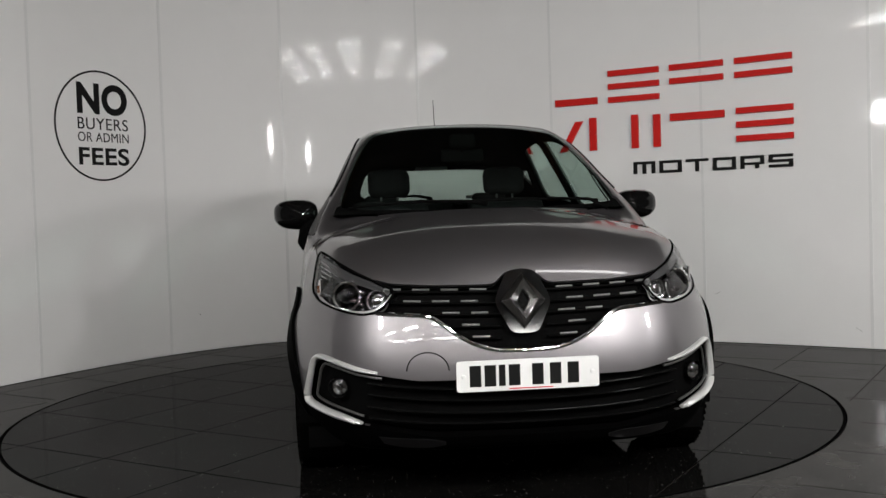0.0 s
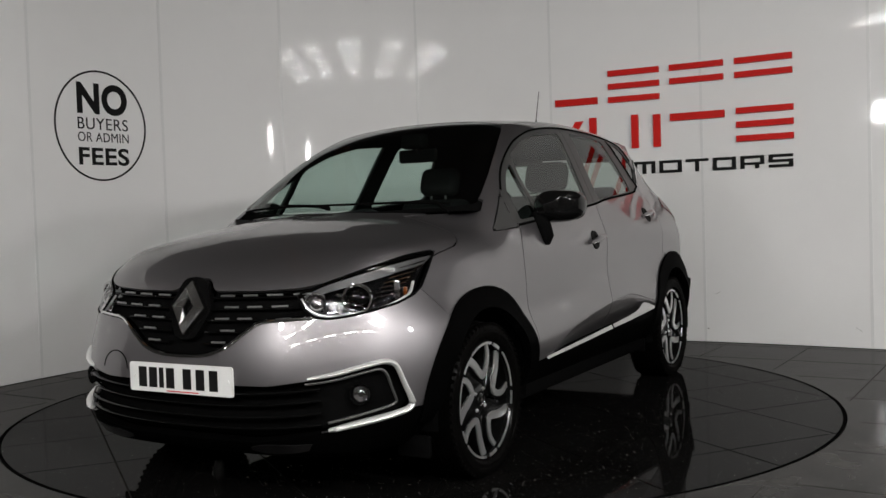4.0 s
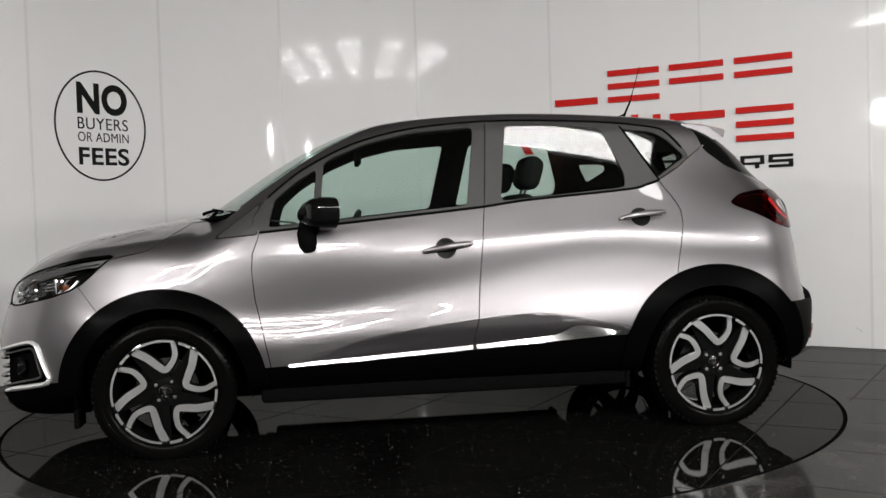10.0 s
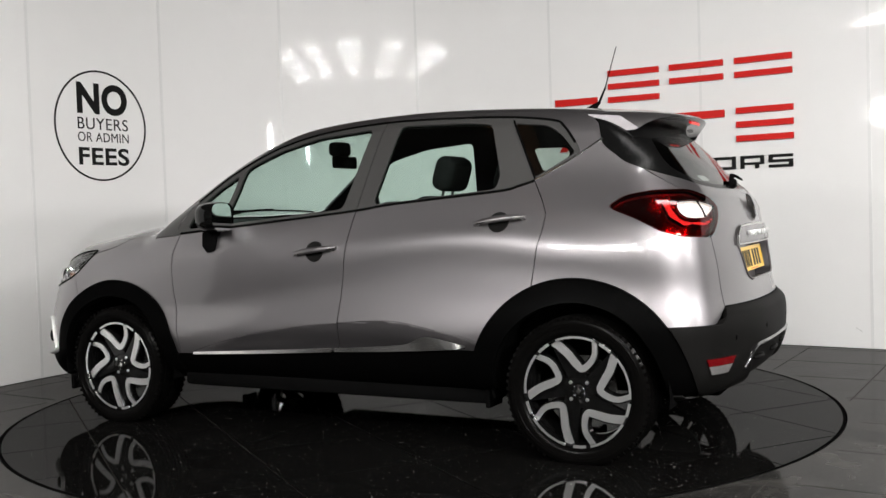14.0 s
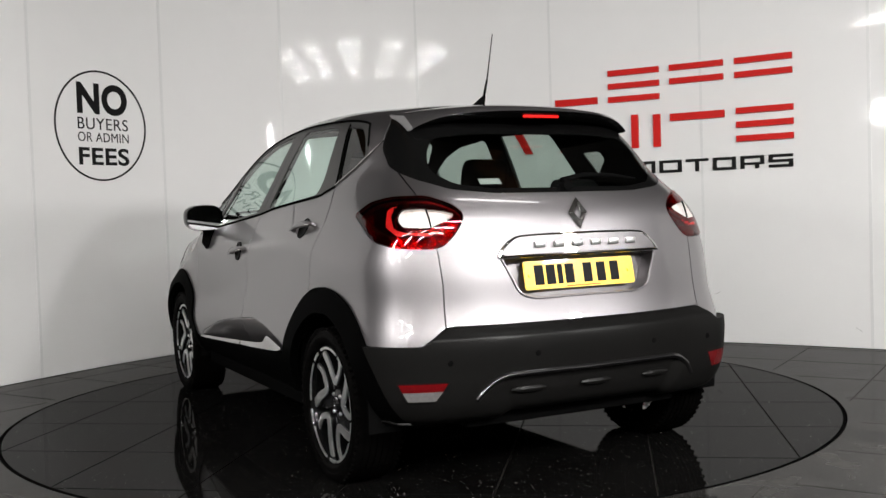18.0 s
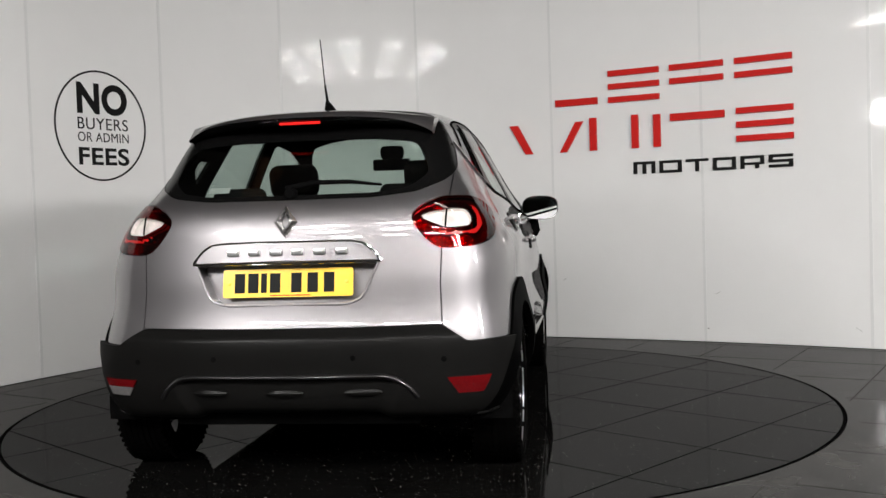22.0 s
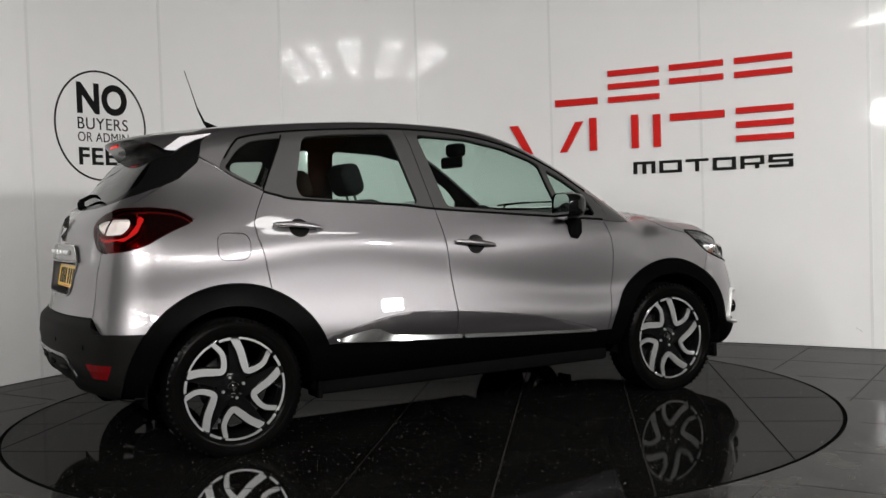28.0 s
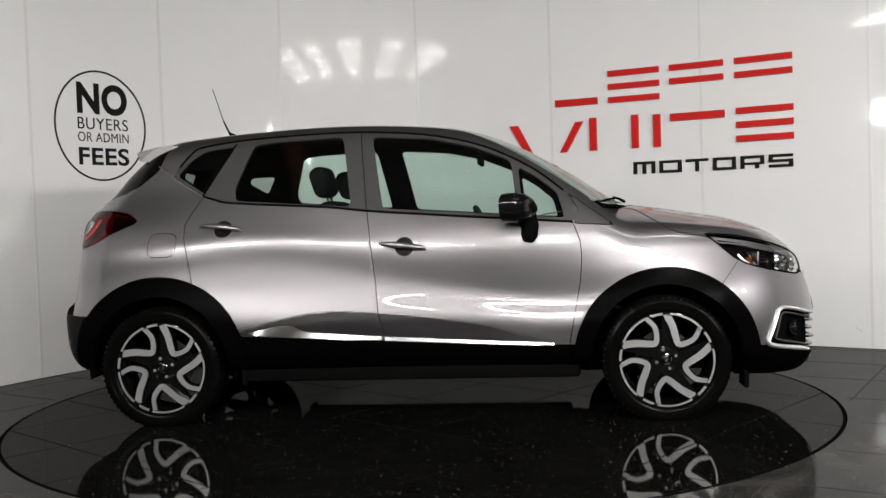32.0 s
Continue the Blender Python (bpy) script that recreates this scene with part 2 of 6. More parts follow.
class Skin:
    """Triangles on the body: places, normals, faces."""

    def __init__(self, v, n, f):
        self.v, self.n, self.f = v, n, f

    def tidy(self):
        used, inv = np.unique(self.f, return_inverse=True)
        return Skin(self.v[used], self.n[used], inv.reshape(-1, 3)) if len(self.f) else self

    def cut(self, d):
        """Cuts along d = 0: the pieces inside (d < 0) and outside."""
        s = d < 0
        c_ = s[self.f].sum(1)
        ins, outs = [self.f[c_ == 3]], [self.f[c_ == 0]]
        v, nn, base = self.v, self.n, len(self.v)
        rolled, lone = [], []
        for want in (1, 2):
            tri = self.f[c_ == want]
            if len(tri):
                k = s[tri]
                i = np.argmax(k, 1) if want == 1 else np.argmin(k, 1)
                rolled.append(np.stack([tri[np.arange(len(tri)), (i + o) % 3] for o in range(3)], 1))
                lone.append(np.full(len(tri), want == 1))
        if not rolled:
            return Skin(v, nn, ins[0]).tidy(), Skin(v, nn, outs[0]).tidy()
        tri, lone = np.vstack(rolled), np.concatenate(lone)
        pairs = np.sort(np.vstack([tri[:, [0, 1]], tri[:, [0, 2]]]), axis=1)
        edges, inv = np.unique(pairs, axis=0, return_inverse=True)
        inv = inv.reshape(-1)
        t = (d[edges[:, 0]] / (d[edges[:, 0]] - d[edges[:, 1]]))[:, None]
        vv = np.vstack([v, v[edges[:, 0]] + t * (v[edges[:, 1]] - v[edges[:, 0]])])
        ee = np.vstack([nn, nn[edges[:, 0]] + t * (nn[edges[:, 1]] - nn[edges[:, 0]])])
        p, q = base + inv[:len(tri)], base + inv[len(tri):]
        one = np.stack([tri[:, 0], p, q], 1)
        two = [np.stack([p, tri[:, 1], tri[:, 2]], 1), np.stack([p, tri[:, 2], q], 1)]
        ins += [one[lone]] + [w[~lone] for w in two]
        outs += [one[~lone]] + [w[lone] for w in two]
        return Skin(vv, ee, np.vstack(ins)).tidy(), Skin(vv, ee, np.vstack(outs)).tidy()

    def split(self, d, gap=0.0):
        """The pieces inside and outside d = 0, with a joint of twice the gap between them."""
        if not gap:
            return self.cut(d)
        return self.cut(d + gap)[0], self.cut(d - gap)[1]

    def take(self, poly, axes, where=None, gap=0.0):
        """The piece inside an outline seen along an axis, and the rest."""
        if not len(self.f):
            return self, self
        d = poly_sd(self.v[:, axes], poly)
        if where is not None:
            d = np.where(where(self.v), d, 1.0)
        return self.split(d, gap)

    def push(self, dist):
        return Skin(self.v + self.n / np.linalg.norm(self.n, axis=1, keepdims=True) * dist, self.n, self.f)

    def flip(self):
        m = np.array([1, -1, 1])
        return Skin(self.v * m, self.n * m, self.f[:, ::-1])

    def both(self):
        o = self.flip()
        v = self.v.copy()
        return Skin(np.vstack([v, o.v]), np.vstack([self.n, o.n]), np.vstack([self.f, o.f + len(self.v)]))

    def edge(self):
        e = np.sort(np.vstack([self.f[:, [0, 1]], self.f[:, [1, 2]], self.f[:, [2, 0]]]), axis=1)
        d = np.vstack([self.f[:, [0, 1]], self.f[:, [1, 2]], self.f[:, [2, 0]]])
        _, first, count = np.unique(e, axis=0, return_index=True, return_counts=True)
        return d[first[count == 1]]

    def rim(self, depth, skip_mid=True):
        """Turns the free edges inward by depth, so that the panel shows its thickness."""
        e = self.edge()
        if skip_mid:
            e = e[~((np.abs(self.v[e[:, 0], 1]) < 2e-3) & (np.abs(self.v[e[:, 1], 1]) < 2e-3))]
        if not len(e):
            return self
        n = self.n / np.linalg.norm(self.n, axis=1, keepdims=True)
        a, b = e[:, 0], e[:, 1]
        q = np.stack([self.v[a], self.v[b], self.v[b] - n[b] * depth, self.v[a] - n[a] * depth], 1)
        fn = np.cross(q[:, 3] - q[:, 0], q[:, 1] - q[:, 0])
        fn /= np.maximum(np.linalg.norm(fn, axis=1, keepdims=True), 1e-9)
        k, base = len(e), len(self.v)
        i = base + 4 * np.arange(k)[:, None]
        f = np.vstack([i + [0, 3, 2], i + [0, 2, 1]])
        return Skin(np.vstack([self.v, q.reshape(-1, 3)]), np.vstack([self.n, np.repeat(fn, 4, 0)]), np.vstack([self.f, f]))


def relief(s, f):
    """Raises a piece of skin along its normals by f(places) and leans the normals with it."""
    n = s.n / np.linalg.norm(s.n, axis=1, keepdims=True)
    e = 2e-3
    g = np.stack([f(s.v + np.eye(3)[i] * e) - f(s.v - np.eye(3)[i] * e) for i in range(3)], 1) / (2 * e)
    g -= (g * n).sum(1, keepdims=True) * n
    return Skin(s.v + n * f(s.v)[:, None], n - g, s.f)


def skin_part(name, s, mat, parent, label=""):
    me = bpy.data.meshes.new(name)
    me.from_pydata(s.v.tolist(), [], s.f.tolist())
    me.materials.append(mat)
    me.polygons.foreach_set("use_smooth", np.ones(len(me.polygons), bool))
    n = s.n / np.maximum(np.linalg.norm(s.n, axis=1, keepdims=True), 1e-9)
    me.normals_split_custom_set_from_vertices(n.tolist())
    me.update()
    return attach(name, me, parent, label)


def attach(name, me, parent, label=""):
    ob = new(name, me)
    if parent:
        ob.parent = parent
    if label:
        tagged(ob, label)
    return ob


def part(name, bm, mat, parent=None, label="", smooth=True, sharp=40):
    me = bpy.data.meshes.new(name)
    bmesh.ops.recalc_face_normals(bm, faces=bm.faces)
    if smooth:
        for f in bm.faces:
            f.smooth = True
        for e in bm.edges:
            if len(e.link_faces) == 2 and e.calc_face_angle(0) > radians(sharp):
                e.smooth = False
    bm.to_mesh(me)
    bm.free()
    me.materials.append(mat)
    return attach(name, me, parent, label)


def box(bm, x0, x1, y0, y1, z0, z1, bevel=0.0, m=None, seg=2):
    r = bmesh.ops.create_cube(bm, size=1.0)
    for v in r["verts"]:
        v.co = Vector(((x0 + x1) / 2 + v.co.x * (x1 - x0), (y0 + y1) / 2 + v.co.y * (y1 - y0), (z0 + z1) / 2 + v.co.z * (z1 - z0)))
    vs = list(r["verts"])
    if bevel:
        es = list({e for v in vs for e in v.link_edges})
        out = bmesh.ops.bevel(bm, geom=es, offset=bevel, segments=seg, affect="EDGES", profile=0.5)
        vs = list({v for f in out["faces"] for v in f.verts} | {v for v in vs if v.is_valid})
    if m:
        bmesh.ops.transform(bm, matrix=m, verts=vs)
    return vs


def lathe(bm, prof, n=48, m=None):
    """Turns (radius, height) round z; closed where the radius is 0."""
    rings, vs = [], []
    for r, h in prof:
        if r < 1e-6:
            ring = [bm.verts.new((0, 0, h))]
        else:
            ring = [bm.verts.new((r * math.cos(2 * math.pi * i / n), r * math.sin(2 * math.pi * i / n), h)) for i in range(n)]
        rings.append(ring)
        vs += ring
    for a, b in zip(rings, rings[1:]):
        for i in range(n):
            j = (i + 1) % n
            if len(a) == 1 and len(b) == 1:
                continue
            if len(a) == 1:
                bm.faces.new((a[0], b[i], b[j]))
            elif len(b) == 1:
                bm.faces.new((a[i], b[0], a[j]))
            else:
                bm.faces.new((a[i], b[i], b[j], a[j]))
    if m:
        bmesh.ops.transform(bm, matrix=m, verts=vs)
    return vs


def tube(bm, pts, r, n=10, closed=False, flat=1.0, up=(0, 0, 1)):
    """A rod along the points; r may be one radius or one a point."""
    p = [Vector(q) for q in pts]
    rr = r if isinstance(r, (list, tuple, np.ndarray)) else [r] * len(p)
    rings = []
    for i, q in enumerate(p):
        a = p[i - 1] if (i or closed) else p[0]
        b = p[(i + 1) % len(p)] if (i < len(p) - 1 or closed) else p[-1]
        d = (b - a).normalized()
        s = d.cross(Vector(up))
        s = s.normalized() if s.length > 1e-4 else d.orthogonal().normalized()
        w = s.cross(d)
        rings.append([bm.verts.new(q + float(rr[i]) * (math.cos(2 * math.pi * k / n) * s + flat * math.sin(2 * math.pi * k / n) * w)) for k in range(n)])
    for i in range(len(rings) if closed else len(rings) - 1):
        a, b = rings[i], rings[(i + 1) % len(rings)]
        for k in range(n):
            bm.faces.new((a[k], a[(k + 1) % n], b[(k + 1) % n], b[k]))
    if not closed:
        bm.faces.new(rings[0][::-1])
        bm.faces.new(rings[-1])
    return [v for g in rings for v in g]


def slab(bm, outline, h0, h1, m=None, bevel=0.0):
    """An outline (x, y) drawn up from h0 to h1."""
    lo = [bm.verts.new((x, y, h0)) for x, y in outline]
    hi = [bm.verts.new((x, y, h1)) for x, y in outline]
    n = len(lo)
    fs = [bm.faces.new(lo[::-1]), bm.faces.new(hi)] + [bm.faces.new((lo[i], lo[(i + 1) % n], hi[(i + 1) % n], hi[i])) for i in range(n)]
    if bevel:
        bmesh.ops.bevel(bm, geom=list(fs[1].edges), offset=bevel, segments=2, affect="EDGES")
    vs = list({v for v in bm.verts}) if bevel else lo + hi
    if m:
        bmesh.ops.transform(bm, matrix=m, verts=vs)
    return vs


def text_mesh(body, size, depth=0.002, spacing=1.0, bold=0.0):
    cu = bpy.data.curves.new("writing", "FONT")
    cu.body, cu.size, cu.extrude, cu.space_character, cu.offset = body, size, depth, spacing, bold
    cu.align_x, cu.align_y = "CENTER", "CENTER"
    cu.resolution_u = 6
    ob = new("writing", cu)
    bpy.context.view_layer.update()
    me = bpy.data.meshes.new_from_object(ob.evaluated_get(bpy.context.evaluated_depsgraph_get()))
    bpy.data.objects.remove(ob)
    return me


# ---- the showroom ----
WALL_PLAN = [(-4.05, -1.75), (-3.72, -0.78), (-3.25, 0.25), (-2.683, 1.318), (-2.018, 2.297), (-1.15, 2.93), (0.02, 3.02),
             (1.13, 2.59), (2.215, 1.995), (3.218, 1.313), (4.2, 0.62), (5.2, -0.05), (6.05, -0.85), (6.7, -1.85)]
SEAMS = np.r_[0, np.cumsum(np.hypot(*np.diff(np.array(WALL_PLAN), axis=0).T))]
wall_x, wall_y = spl(SEAMS, [p[0] for p in WALL_PLAN]), spl(SEAMS, [p[1] for p in WALL_PLAN])
WALL_TOP = 2.98


def on_wall(s, z, off=0.0):
    """The place on the curved wall s metres along it, off metres before it."""
    x, y = float(wall_x(s)), float(wall_y(s))
    dx, dy = float(wall_x(s + 0.01)) - x, float(wall_y(s + 0.01)) - y
    k = math.hypot(dx, dy)
    return Vector((x + off * dy / k, y - off * dx / k, z))


def wall_sheet(bm, s0, s1, z0, z1, o0, o1, n=10):
    """A piece of wall from s0 to s1 between two depths."""
    rows = []
    for i in range(n + 1):
        s = s0 + (s1 - s0) * i / n
        rows.append([bm.verts.new(on_wall(s, z, o)) for z, o in ((z0, o0), (z0, o1), (z1, o1), (z1, o0))])
    for a, b in zip(rows, rows[1:]):
        for k in range(4):
            bm.faces.new((a[k], b[k], b[(k + 1) % 4], a[(k + 1) % 4]))
    bm.faces.new(rows[0][::-1])
    bm.faces.new(rows[-1])


def build_wall():
    bm = bmesh.new()
    wall_sheet(bm, 0, SEAMS[-1], 0, WALL_TOP, -0.12, -0.012, 80)
    wall = part("wall_back", bm, JOINT)
    tagged(wall, "curved white wall of tall glossy panels with thin joints", "wall", kind="structure")
    for a, b in zip(SEAMS, SEAMS[1:]):
        bm = bmesh.new()
        wall_sheet(bm, a + 0.004, b - 0.004, 0.004, WALL_TOP - 0.01, -0.0115, 0.0, 14)
        part("panel", bm, PANEL, wall)
        bm = bmesh.new()
        wall_sheet(bm, b - 0.011, b + 0.011, 0.004, WALL_TOP - 0.01, 0.0005, 0.003, 1)
        part("joint_strip", bm, JOINT, wall)


def scuffs():
    rng = random.Random(5)
    for _ in range(16):
        s, z, a = rng.uniform(0.6, SEAMS[-1] - 0.6), rng.choice((rng.uniform(0.05, 0.5), rng.uniform(0.3, 1.1))), rng.uniform(-0.7, 0.7)
        ln, w = rng.uniform(0.008, 0.035), rng.uniform(0.0015, 0.003)
        c_, s_ = math.cos(a), math.sin(a)
        bm = bmesh.new()
        wall_bar(bm, [(s + u * c_ - v * s_, z + u * s_ + v * c_) for u, v in ((-ln, 0), (0, -w), (ln, 0), (0, w))], 0.0006, 0.0035)
        part("scuff_mark", bm, SCUFF, bpy.data.objects["wall_back"], "dark scuff mark", smooth=False)


def wall_bar(bm, pts, thick, o=0.001):
    """A flat bar on the wall: corners (s, z), bent with the wall."""
    p = np.array(pts, float)
    lo = [bm.verts.new(on_wall(s, z, o)) for s, z in p]
    hi = [bm.verts.new(on_wall(s, z, o + thick)) for s, z in p]
    n = len(lo)
    bm.faces.new(lo)
    bm.faces.new(hi[::-1])
    for i in range(n):
        bm.faces.new((lo[i], hi[i], hi[(i + 1) % n], lo[(i + 1) % n]))


def bend_to_wall(me, s0, z0, w, h, off):
    """Lays a flat writing mesh into the field w by h round (s0, z0) on the wall."""
    co = np.array([v.co for v in me.vertices])
    lo, hi = co.min(0), co.max(0)
    for v in me.vertices:
        s = s0 + ((v.co.x - lo[0]) / (hi[0] - lo[0]) - 0.5) * w
        z = z0 + ((v.co.y - lo[1]) / (hi[1] - lo[1]) - 0.5) * h
        v.co = on_wall(s, z, off + (v.co.z - lo[2]))


def build_signs():
    sign = tagged(new("wall_sign"), "raised red bars and black lettering mounted on the white wall", "sign")
    sign.location = on_wall(8.9, 1.3, 0.0)
    fields = []
    h3 = lambda a, b, z0, z1, w=0.046: [[(a, z), (b, z), (b, z + w), (a, z + w)] for z in (z0, (z0 + z1 - w) / 2, z1 - w)]
    up = lambda a, b, z0, z1: [[(a, z0), (b, z0), (b, z1), (a, z1)]]
    fields += up(8.03, 8.39, 1.92, 1.975)
    fields += h3(8.482, 8.90, 1.92, 2.178)
    fields += h3(8.984, 9.405, 1.92, 2.178)[1:]
    fields += h3(9.49, 9.916, 1.92, 2.178)[1:]
    fields += [[(7.621, 1.787), (7.759, 1.543), (7.824, 1.543), (7.695, 1.787)], [(8.061, 1.543), (8.199, 1.787), (8.264, 1.787), (8.119, 1.543)]]
    fields += up(8.318, 8.376, 1.543, 1.81) + up(8.668, 8.724, 1.543, 1.81)
    fields += up(8.846, 8.904, 1.543, 1.80)
    fields += up(8.983, 9.407, 1.738, 1.795)
    fields += h3(9.497, 9.92, 1.543, 1.80)
    for f in fields:
        bm = bmesh.new()
        wall_bar(bm, f, 0.022)
        bar = part("bar", bm, SIGNRED, sign, smooth=False)
        bar.matrix_parent_inverse = Matrix.Translation(-sign.location)
    # squared black capitals, stroke by stroke: (left, foot, right, head) in a cell 1 wide and 1 high
    k, v = 0.17, 0.22
    shapes = {"M": [(0, 0, k, 1), (0.5 - k / 2, 0, 0.5 + k / 2, 1 - v), (1 - k, 0, 1, 1), (k, 1 - v, 1 - k, 1)],
              "O": [(0, 0, k, 1), (1 - k, 0, 1, 1), (k, 0, 1 - k, v), (k, 1 - v, 1 - k, 1)],
              "T": [(0, 1 - v, 1, 1), (0.5 - k / 2, 0, 0.5 + k / 2, 1 - v)],
              "R": [(0, 0, k, 1), (k, 1 - v, 1, 1), (1 - k, 0.42, 1, 1 - v), (k, 0.30, 1, 0.42 + 0.06), (0.62, 0, 0.62 + k, 0.30)],
              "S": [(0, 1 - v, 1, 1), (0, 0.5, k, 1 - v), (0, 0.39, 1, 0.39 + v), (1 - k, v, 1, 0.39), (0, 0, 1, v)]}
    for n, ch in enumerate("MOTORS"):
        bm = bmesh.new()
        s0, w = 8.675 + n * 0.2115, 0.178
        for x0, y0, x1, y1 in shapes[ch]:
            wall_bar(bm, [(s0 + x0 * w, 1.334 + y0 * 0.098), (s0 + x1 * w, 1.334 + y0 * 0.098), (s0 + x1 * w, 1.334 + y1 * 0.098), (s0 + x0 * w, 1.334 + y1 * 0.098)], 0.012)
        ob = part("letter", bm, INK, sign, "black raised letter", smooth=False)
        ob.matrix_parent_inverse = Matrix.Translation(-sign.location)

    ring = tagged(new("round_sticker"), "round black outlined sticker with black lettering on the white wall", "sign")
    ring.location = on_wall(3.978, 1.40, 0.0)
    bm = bmesh.new()
    k = 96
    loops = []
    for r, o in ((0.413, 0.0005), (0.413, 0.0035), (0.399, 0.0035), (0.399, 0.0005)):
        loops.append([bm.verts.new(on_wall(3.978 + r * math.cos(2 * math.pi * i / k), 1.806 + r * math.sin(2 * math.pi * i / k), o)) for i in range(k)])
    for a in range(4):
        for i in range(k):
            bm.faces.new((loops[a][i], loops[a][(i + 1) % k], loops[(a + 1) % 4][(i + 1) % k], loops[(a + 1) % 4][i]))
    o = part("ring", bm, INK, ring, smooth=False)
    o.matrix_parent_inverse = Matrix.Translation(-ring.location)
    for body, z, h, w, bold in (("NO", 2.006, 0.235, 0.455, 0.006), ("BUYERS", 1.82, 0.088, 0.455, 0.0), ("OR ADMIN", 1.72, 0.070, 0.46, 0.0), ("FEES", 1.577, 0.132, 0.455, 0.0035)):
        me = text_mesh(body, 0.15, 0.001, 1.06, bold)
        bend_to_wall(me, 4.0, z, w, h, 0.0006)
        me.materials.append(INK)
        o = attach("lettering", me, ring)
        o.matrix_parent_inverse = Matrix.Translation(-ring.location)


R_TABLE = 2.245
TILE_W, TILE_D = 0.608, Vector((-0.8, 0.6))


FLOOR_WAY = (0.55, 0.835)


def build_floor():
    bm = bmesh.new()
    k = 128
    ring = [bm.verts.new(((R_TABLE + 0.008) * math.cos(2 * math.pi * i / k), (R_TABLE + 0.008) * math.sin(2 * math.pi * i / k), 0)) for i in range(k)]
    outer = []
    for i in range(k):
        a = 2 * math.pi * i / k
        c_, s_ = math.cos(a), math.sin(a)
        q = 9.0 / max(abs(c_), abs(s_))
        outer.append(bm.verts.new((q * c_, q * s_ - 2.5, 0)))
    low = [bm.verts.new((v.co.x, v.co.y, -0.25)) for v in ring]
    for i in range(k):
        j = (i + 1) % k
        bm.faces.new((ring[i], outer[i], outer[j], ring[j]))
        bm.faces.new((low[i], ring[i], ring[j], low[j]))
    bm.faces.new(low)
    floor = part("floor", bm, FLOORT, smooth=False)
    tagged(floor, "dark worn polished floor round the turntable", "floor", kind="structure")
    # joints between the floor tiles outside the turntable
    ax, ay = FLOOR_WAY
    for turn in (0, 1):
        dx, dy = (ax, ay) if turn == 0 else (-ay, ax)
        nx, ny = -dy, dx
        for i in range(-10, 11):
            r = i * 0.608 + 0.28
            half = math.sqrt(max((R_TABLE + 0.07) ** 2 - r * r, 0.0))
            spans = [(-6.0, 6.0)] if half == 0 else [(-6.0, -half), (half, 6.0)]
            for a, b in spans:
                bm = bmesh.new()
                q = [(nx * (r + w) + dx * u, ny * (r + w) + dy * u) for u, w in ((a, -0.002), (b, -0.002), (b, 0.002), (a, 0.002))]
                slab(bm, q, 0.0002, 0.0010)
                part("floor_joint", bm, GROUT, floor, smooth=False)


def build_turntable():
    table = tagged(new("turntable"), "round turntable flush in the floor with polished black tiles", "turntable")
    bm = bmesh.new()
    lathe(bm, [(0, -0.05), (R_TABLE, -0.05), (R_TABLE, -0.001), (R_TABLE - 0.012, -0.001), (R_TABLE - 0.012, -0.006), (0, -0.006)], 160)
    part("disc", bm, GROUT, table)
    # black ring laid in for the shade in the gap round the disc
    bm = bmesh.new()
    lathe(bm, [(R_TABLE - 0.013, -0.004), (R_TABLE + 0.0005, -0.004), (R_TABLE + 0.0005, 0.0004), (R_TABLE - 0.013, 0.0004), (R_TABLE - 0.013, -0.004)], 160)
    part("dark_gap_ring", bm, BLACK, table, "black ring in place of the dark gap round the turntable")
    n, d = Vector((0.6, 0.8)), TILE_D
    g = 0.0038
    for i in range(-5, 5):
        for j in range(-5, 5):
            a0, b0 = i * TILE_W - 0.01, j * TILE_W + 0.066
            sq = [n * (a0 + p) + d * (b0 + q) for p, q in ((g, g), (TILE_W - g, g), (TILE_W - g, TILE_W - g), (g, TILE_W - g))]
            out = clip_circle(sq, R_TABLE - 0.014)
            if len(out) > 2:
                bm = bmesh.new()
                jig = random.uniform(-0.0003, 0.0003)
                slab(bm, out, -0.005, jig)
                part("tile", bm, TILE, table, smooth=False)
    return table


def clip_circle(poly, r, n=160):
    """The part of a polygon inside a circle round the origin."""
    out = [tuple(p) for p in poly]
    for i in range(n):
        a = 2 * math.pi * (i + 0.5) / n
        c_, s_ = math.cos(a), math.sin(a)
        if all(x * c_ + y * s_ <= r for x, y in out):
            continue
        res = []
        for k in range(len(out)):
            p, q = out[k - 1], out[k]
            dp, dq = p[0] * c_ + p[1] * s_ - r, q[0] * c_ + q[1] * s_ - r
            if (dp < 0) != (dq < 0):
                t = dp / (dp - dq)
                res.append((p[0] + t * (q[0] - p[0]), p[1] + t * (q[1] - p[1])))
            if dq < 0:
                res.append(q)
        out = res
        if not out:
            break
    return out


